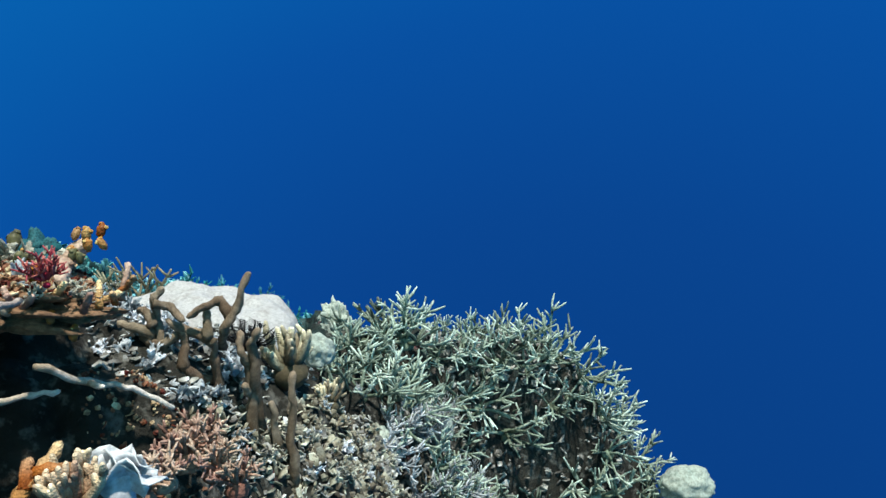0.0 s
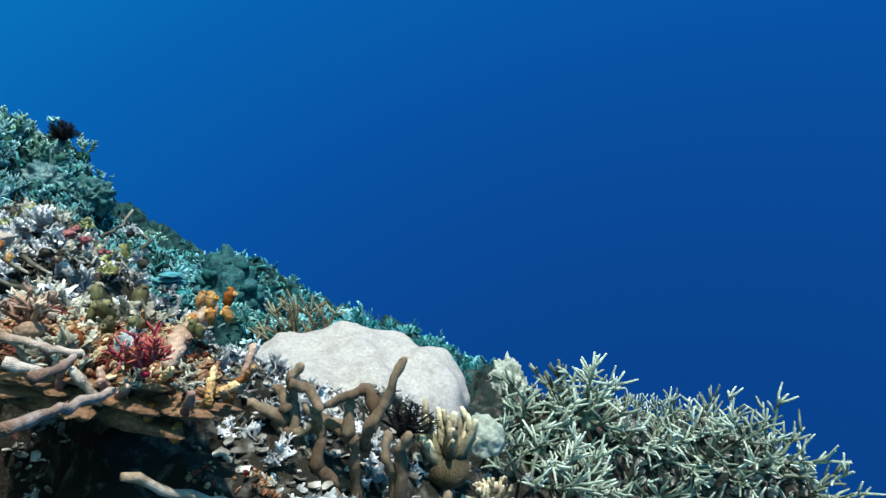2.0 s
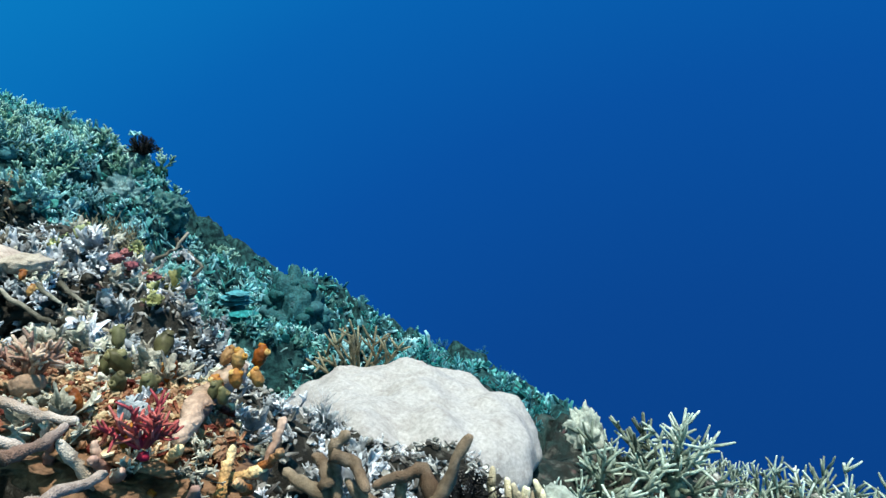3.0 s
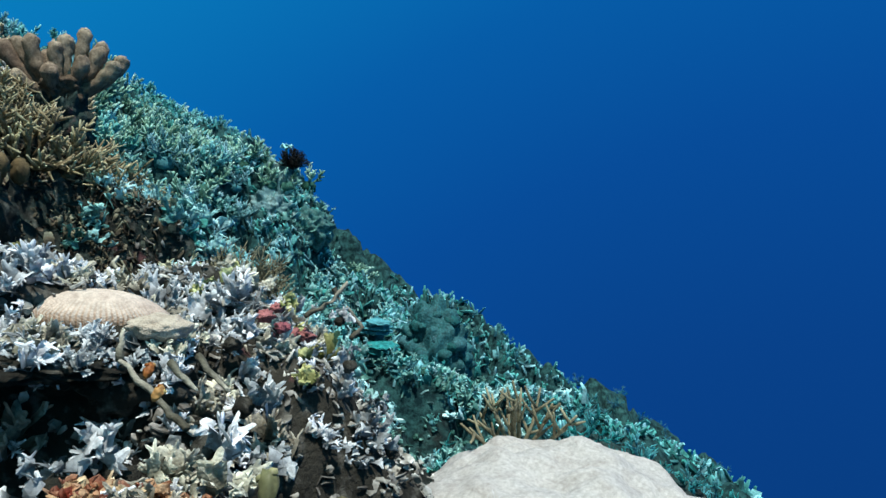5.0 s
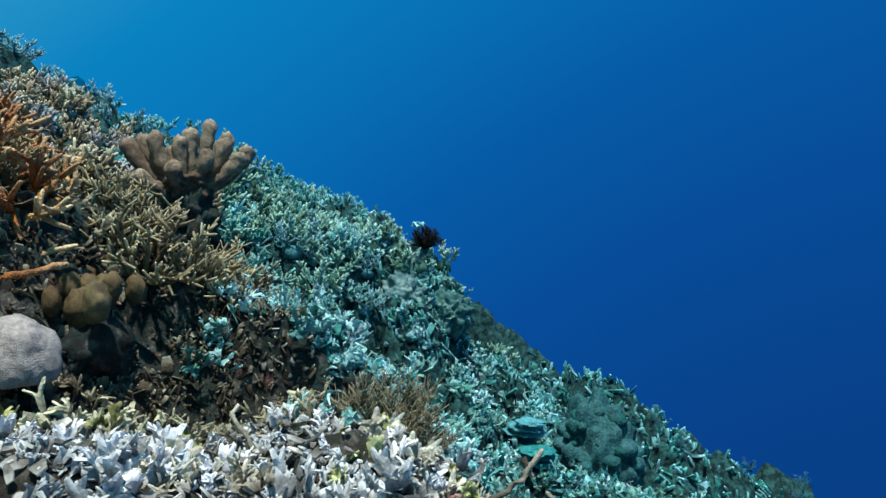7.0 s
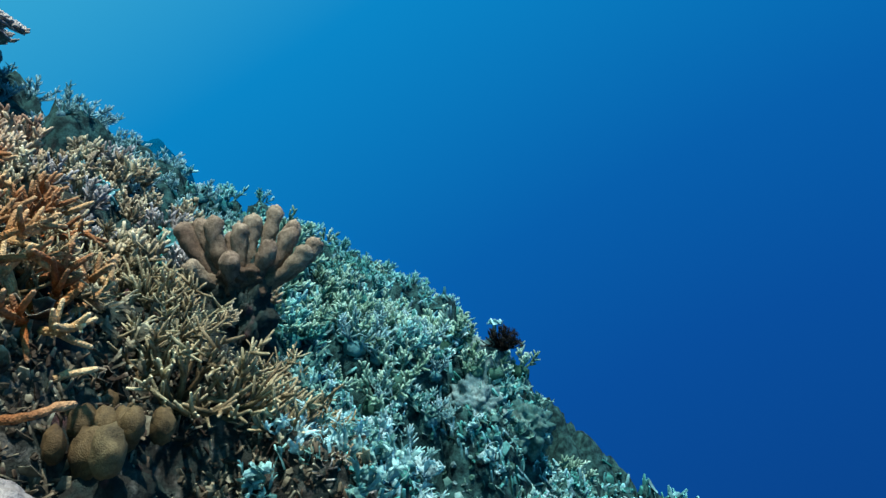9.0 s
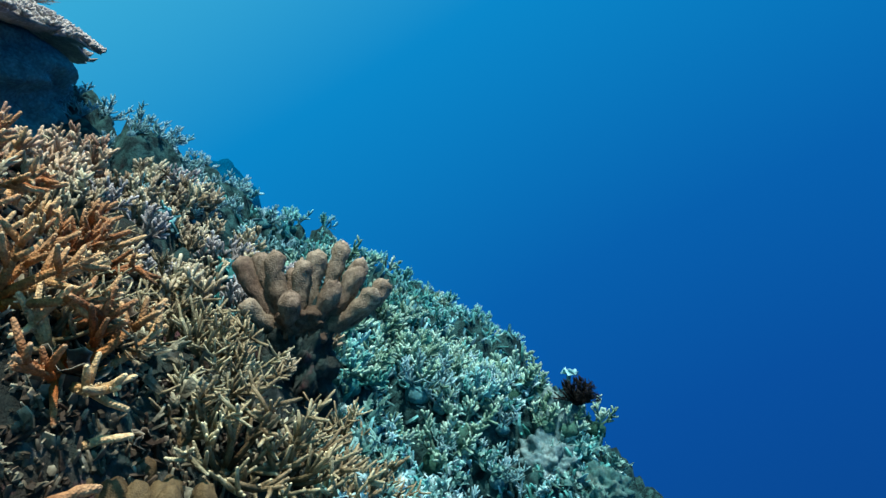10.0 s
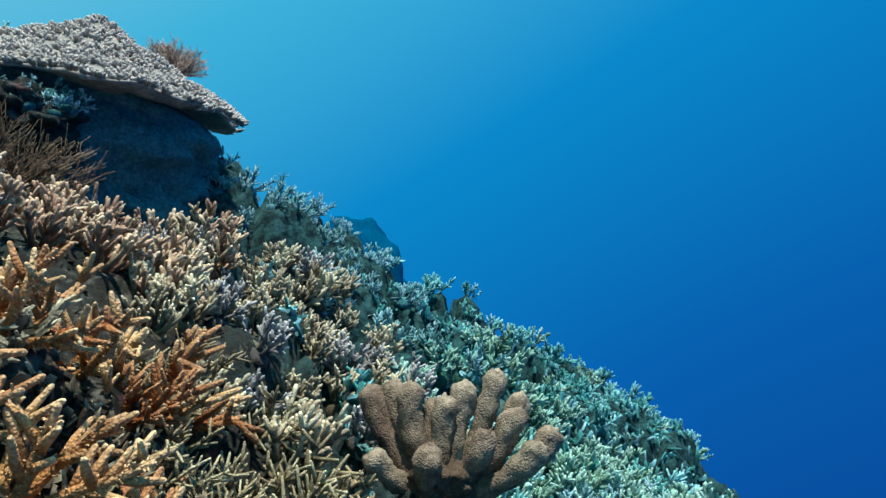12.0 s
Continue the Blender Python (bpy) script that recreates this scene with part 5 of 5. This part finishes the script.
for i, (p, s) in enumerate([((-0.821, 1.694, 0.919), 0.026), ((-0.834, 1.637, 0.911), 0.024), ((-0.872, 1.626, 0.901), 0.022), ((-0.763, 1.600, 0.888), 0.022), ((-0.805, 1.589, 0.892), 0.02), ((-0.929, 1.717, 0.916), 0.02), ((-0.650, 1.609, 0.890), 0.016), ((-0.634, 1.612, 0.881), 0.014)]):
    sea_squirt("olive-green round sea squirt on the ledge", M_OLIVE, Vector(p) - Vector((0, 0, s)), s, 40 + i, "olive sea squirts")
red = bush("red_sponge", "bright red branching sponge on the ledge", "sponge", "", M_RED, 171, 12, 0.052, 0.0028, 8, 1.2, 0.4, 5, 0.1, 0.6, 0.008)
red.matrix_basis = Matrix.Translation((-0.626, 1.445, 0.868))

# Fallen dead branches over the hollow.
for line in ([(-0.667, 1.224, 0.861), (-0.673, 1.324, 0.847), (-0.678, 1.425, 0.831)], [(-0.875, 1.418, 0.916), (-0.795, 1.435, 0.894), (-0.758, 1.463, 0.877)], [(-0.745, 1.352, 0.876), (-0.736, 1.396, 0.875), (-0.754, 1.443, 0.876)],
             [(-0.800, 1.361, 0.894), (-0.758, 1.389, 0.871)], [(-0.963, 1.556, 0.942), (-0.925, 1.561, 0.915), (-0.913, 1.583, 0.900)]):
    stems("dead_coral_branch", "fallen dead coral branch with pink and white crust", M_TWIG, [line], 0.0095, 0.0065, 9, 7, "branch", 9)
for line in ([(-0.664, 1.42, 0.694), (-0.604, 1.5, 0.621), (-0.537, 1.56, 0.576), (-0.47, 1.6, 0.508)], [(-0.781, 1.4, 0.624), (-0.721, 1.46, 0.614), (-0.669, 1.5, 0.604)], [(-0.604, 1.5, 0.621), (-0.56, 1.47, 0.62)]):
    stems("dead_coral_branch", "long pale dead coral branch lying across the hollow", M_TWIG, [line], 0.0085, 0.006, 8, 8, "branch", 14)
peach = [bush("soft_coral", "peach fuzzy soft coral clump", "soft coral", "peach soft corals", M_SOFTP, 181 + i, 10, 0.055, 0.0042, 9, 1.2, 0.35, 4, 0.1, 0.5, 0.025) for i in range(3)]
for ob, p, k in zip(peach, [(-0.899, 1.514, 0.902), (-0.419, 1.511, 0.420), (-0.417, 1.364, 0.452)], (1.0, 1.3, 1.1)):
    ob.matrix_basis = Matrix.Translation(p) @ Matrix.Scale(k, 4)
for p, k in (((-0.307, 1.489, 0.353), 0.9), ((-0.410, 1.611, 0.409), 0.9), ((-0.350, 1.500, 0.392), 1.0), ((-0.445, 1.314, 0.447), 0.9)):
    copy_thing(peach[1], Matrix.Translation(p) @ pose(0, 0, 0, 0, 0, k * 400) @ Matrix.Scale(k, 4))
sheet = fresh()
srng = random.Random(4)
for i in range(5):
    leaf(sheet, (0.01 * i, 0, 0), (math.cos(i * 1.2) * 0.5, math.sin(i * 1.2) * 0.5, 0.8), (0, -1, 0.3), 0.06, 0.05, 0.25, srng, 0.005, 7, 15)
blob(sheet, (0, 0, -0.02), (0.04, 0.04, 0.05), 3, 0.3, 2.5, 0.3, 1)
so = part("sponge", sheet, M_SHEET, None)
so.matrix_basis = Matrix.Translation((-0.453, 1.230, 0.535))
tagged(so, "folded white sheet sponge in the hollow", "sponge")
stems("branching_coral", "orange-tan branch with forked twigs in the hollow", M_OCHRE, [[(-0.550, 1.092, 0.577), (-0.540, 1.148, 0.603), (-0.521, 1.202, 0.624)], [(-0.540, 1.148, 0.603), (-0.473, 1.145, 0.610)], [(-0.542, 1.115, 0.592), (-0.548, 1.153, 0.622)]], 0.013, 0.009, 8, 4, "branch", 4)
tips_c = bush("finger_coral", "white-tipped pink finger coral low in the hollow", "coral", "", M_ROSE, 191, 14, 0.07, 0.009, 2, 1.1, 0.2, 6, 0.3, 0.5, 0.05)
tips_c.matrix_basis = Matrix.Translation((-0.477, 1.131, 0.540))

# Single sticks, shells of plate and pink crusts on the bank.
for line in ([(-1.468, 2.395, 0.914), (-1.442, 2.460, 0.945), (-1.422, 2.500, 0.991)], [(-1.446, 2.474, 0.979), (-1.430, 2.479, 0.951)], [(-1.352, 2.430, 0.872), (-1.343, 2.462, 0.896), (-1.379, 2.448, 0.942)], [(-1.858, 2.241, 0.931), (-2.057, 2.276, 0.977), (-2.061, 2.300, 0.997)],
             [(-1.201, 1.824, 0.879), (-1.319, 1.853, 0.897), (-1.405, 1.857, 0.936)], [(-1.334, 1.897, 0.941), (-1.275, 1.901, 0.904)], [(-1.408, 1.855, 0.936), (-1.429, 1.874, 0.983)], [(-1.356, 1.975, 0.930), (-1.267, 1.961, 0.889)]):
    stems("dead_coral_branch", "thin pale dead coral stick standing out of the bank", M_LEAFB, [line], 0.0065, 0.0042, 7, 11, "branch", 3)
for i, (p, s) in enumerate([((-1.433, 2.223, 0.949), 0.018), ((-1.377, 2.218, 0.934), 0.016), ((-1.556, 2.386, 0.876), 0.019), ((-1.502, 2.390, 0.866), 0.018), ((-1.607, 2.410, 0.886), 0.016), ((-1.558, 2.424, 0.888), 0.014), ((-1.448, 2.274, 0.958), 0.015), ((-1.557, 2.321, 0.884), 0.015), ((-1.476, 2.411, 0.861), 0.02)]):
    boulder("pink_crust", "lumpy pink-red coralline crust among the leaves", M_PINK, p, (s, s, s * 0.7), 30.0 + i, 0.8, 2.6, 3, None)
spikes = [[(-2.579, 2.003, 1.261), (-2.565, 2.085, 1.272), (-2.571, 2.149, 1.287)], [(-2.828, 2.049, 1.320), (-2.781, 2.151, 1.296), (-2.746, 2.246, 1.328)], [(-2.824, 2.045, 1.203), (-2.767, 2.118, 1.194), (-2.747, 2.171, 1.156)], [(-2.778, 2.108, 1.187), (-2.756, 2.168, 1.229)], [(-2.791, 2.074, 1.233), (-2.817, 2.123, 1.334)]]
spikes[0].insert(0, (-2.62, 1.95, ground(-2.62, 1.95)))
stems("staghorn_coral", "pale tan staghorn arm reaching over the boulder", M_OCHRE, spikes, 0.013, 0.008, 7, 13, "branch", 5)

# Dark curled plates with pale rims below the orange thicket.
M_CURL = coral_mat("dark_plate_pale_rim_skin", (0.03, 0.02, 0.012), (0.42, 0.36, 0.27), (0.02, 0.014, 0.01), 0.3, 200, 0.4, tip_power=7.0)
curls = [leafy("cabbage_coral", "dark brown curled plate coral with thin pale rims", "coral", "dark curled plates", M_CURL, 221 + i, 3, 0.10, 0.085, 2, 5, 13, 0.6) for i in range(2)]
place(curls, [(-3.0, 2.22), (-2.88, 2.16), (-3.06, 2.32), (-2.84, 2.28)], 66, (0.45, 0.7), 0.4, 0.0)

# Broad pale plates and sticks on the bank's front.
plates = [leafy("plate_coral", "broad blue-white coral plates leaning out of the bank", "coral", "broad white plates", M_LEAF, 211 + i, 2, 0.07, 0.042, 5, 3, 3, 0.6, blade) for i in range(3)]
for i, p in enumerate([(-1.268, 1.654, 0.871), (-1.239, 1.751, 0.857), (-1.205, 1.867, 0.871), (-1.124, 1.910, 0.838), (-1.536, 1.742, 0.951), (-1.494, 1.800, 0.936), (-1.465, 1.866, 0.951), (-1.408, 2.110, 0.952), (-1.259, 2.306, 0.890), (-1.212, 2.376, 0.781), (-1.154, 2.340, 0.705), (-1.267, 2.007, 0.882), (-1.320, 2.341, 0.973)]):
    m = Matrix.Translation(Vector(p) - Vector((0, 0, 0.03))) @ pose(0, 0, 0, 20, -15, i * 83) @ Matrix.Scale(0.68 + 0.08 * (i % 4), 4)
    if i < 3:
        plates[i].matrix_basis = m
    else:
        copy_thing(plates[i % 3], m)

# Fine blue-white bushes at the foot of the thicket.
frost = [bush("staghorn_coral", "blue-white fine-branched coral at the thicket's foot", "coral", "blue-white corals", M_LEAF, 201 + i, 9, 0.13, 0.005, 8, 1.25, 0.3, 5, 0.12, 0.5, 0.04) for i in range(2)]
for i, (x, y) in enumerate([(0.05, 2.95), (0.16, 3.04), (0.27, 2.98), (-0.02, 2.82), (0.36, 3.12), (0.12, 2.86)]):
    m = Matrix.Translation(seat(x, y, 0.0)) @ lean(x, y, 0.6) @ pose(0, 0, 0, 0, 0, i * 77) @ Matrix.Scale(1.1, 4)
    if i < 2:
        frost[i].matrix_basis = m
    else:
        copy_thing(frost[i % 2], m)
for i, (x, y) in enumerate([(-3.42, 4.44), (-3.6, 4.42), (-3.62, 4.6), (-3.4, 4.62), (-3.5, 4.36)]):
    copy_thing(sage[i % 2], Matrix.Translation((x, y, 1.12)) @ pose(0, 0, 0, 10, 5, i * 66) @ Matrix.Scale(0.9, 4))

# Pale encrusted rocks and blue-green hazed colonies stepping down below the feather star.
for i, (p, k) in enumerate([((-3.46, 4.34, 0.93), 0.16), ((-3.28, 4.52, 0.84), 0.14)]):
    boulder("reef_rock", "pale mottled crusted rock, tinted teal for water haze", M_PALEROCK, p, (k, k * 0.9, k * 0.95), 40.0 + i, 0.4, 3.0, 5, None, 50 * i)
for i, (x, y) in enumerate(spots_in(16, -3.85, -3.35, 3.7, 4.2, 0.09, 93, deep=True)):
    copy_thing(pale[i % 2], Matrix.Translation((x, y, ground(x, y))) @ lean(x, y, 0.5) @ pose(0, 0, 0, 0, 0, i * 77) @ Matrix.Scale(0.85 + 0.1 * (i % 4), 4))
for i, p in enumerate([(-1.62, 2.22, 0.965), (-1.66, 2.26, 0.97), (-1.45, 2.29, 0.96), (-1.82, 1.88, 0.99)]):
    copy_thing(lime[i % 2], Matrix.Translation(p) @ pose(0, 0, 0, 10, -8, i * 95) @ Matrix.Scale(0.7 + 0.1 * (i % 2), 4))

# Broken stubs and leaves along the ledge's brow, and leaves on the bank's lower rim.
brow = random.Random(88)
for i in range(20):
    x, y = brow.uniform(-0.82, -0.53), brow.uniform(1.45, 1.57)
    p = Vector((x, y, 0.80 - 0.12 * max(0.0, x + 0.62)))
    d = Vector((brow.gauss(0.3, 0.6), brow.gauss(-0.3, 0.5), brow.uniform(0.3, 0.9))).normalized()
    ln = brow.uniform(0.05, 0.085)
    stems("dead_coral_branch", "short broken coral stub with orange and white crust", (M_SOFTP, M_OCHRE, M_TWIG)[i % 3], [[p, p + d * ln * 0.6, p + d * ln + Vector((0, 0, 0.004))]], 0.0085, 0.0065, 8, 60 + i, "branch", 3)
for i in range(10):
    x, y = brow.uniform(-0.78, -0.54), brow.uniform(1.47, 1.62)
    copy_thing(frill[i % 3], Matrix.Translation((x, y, 0.825 - 0.15 * max(0.0, x + 0.66))) @ pose(0, 0, 0, brow.uniform(-20, 20), brow.uniform(-20, 20), i * 77) @ Matrix.Scale(brow.uniform(0.5, 0.8), 4))
for i in range(16):
    x, y = brow.uniform(-1.68, -1.42), brow.uniform(1.64, 1.80)
    copy_thing(leaves[i % 4], Matrix.Translation(seat(x, y, 0.0)) @ lean(x, y, 0.4) @ pose(0, 0, 0, 0, 0, i * 59) @ Matrix.Scale(brow.uniform(0.7, 1.1), 4))
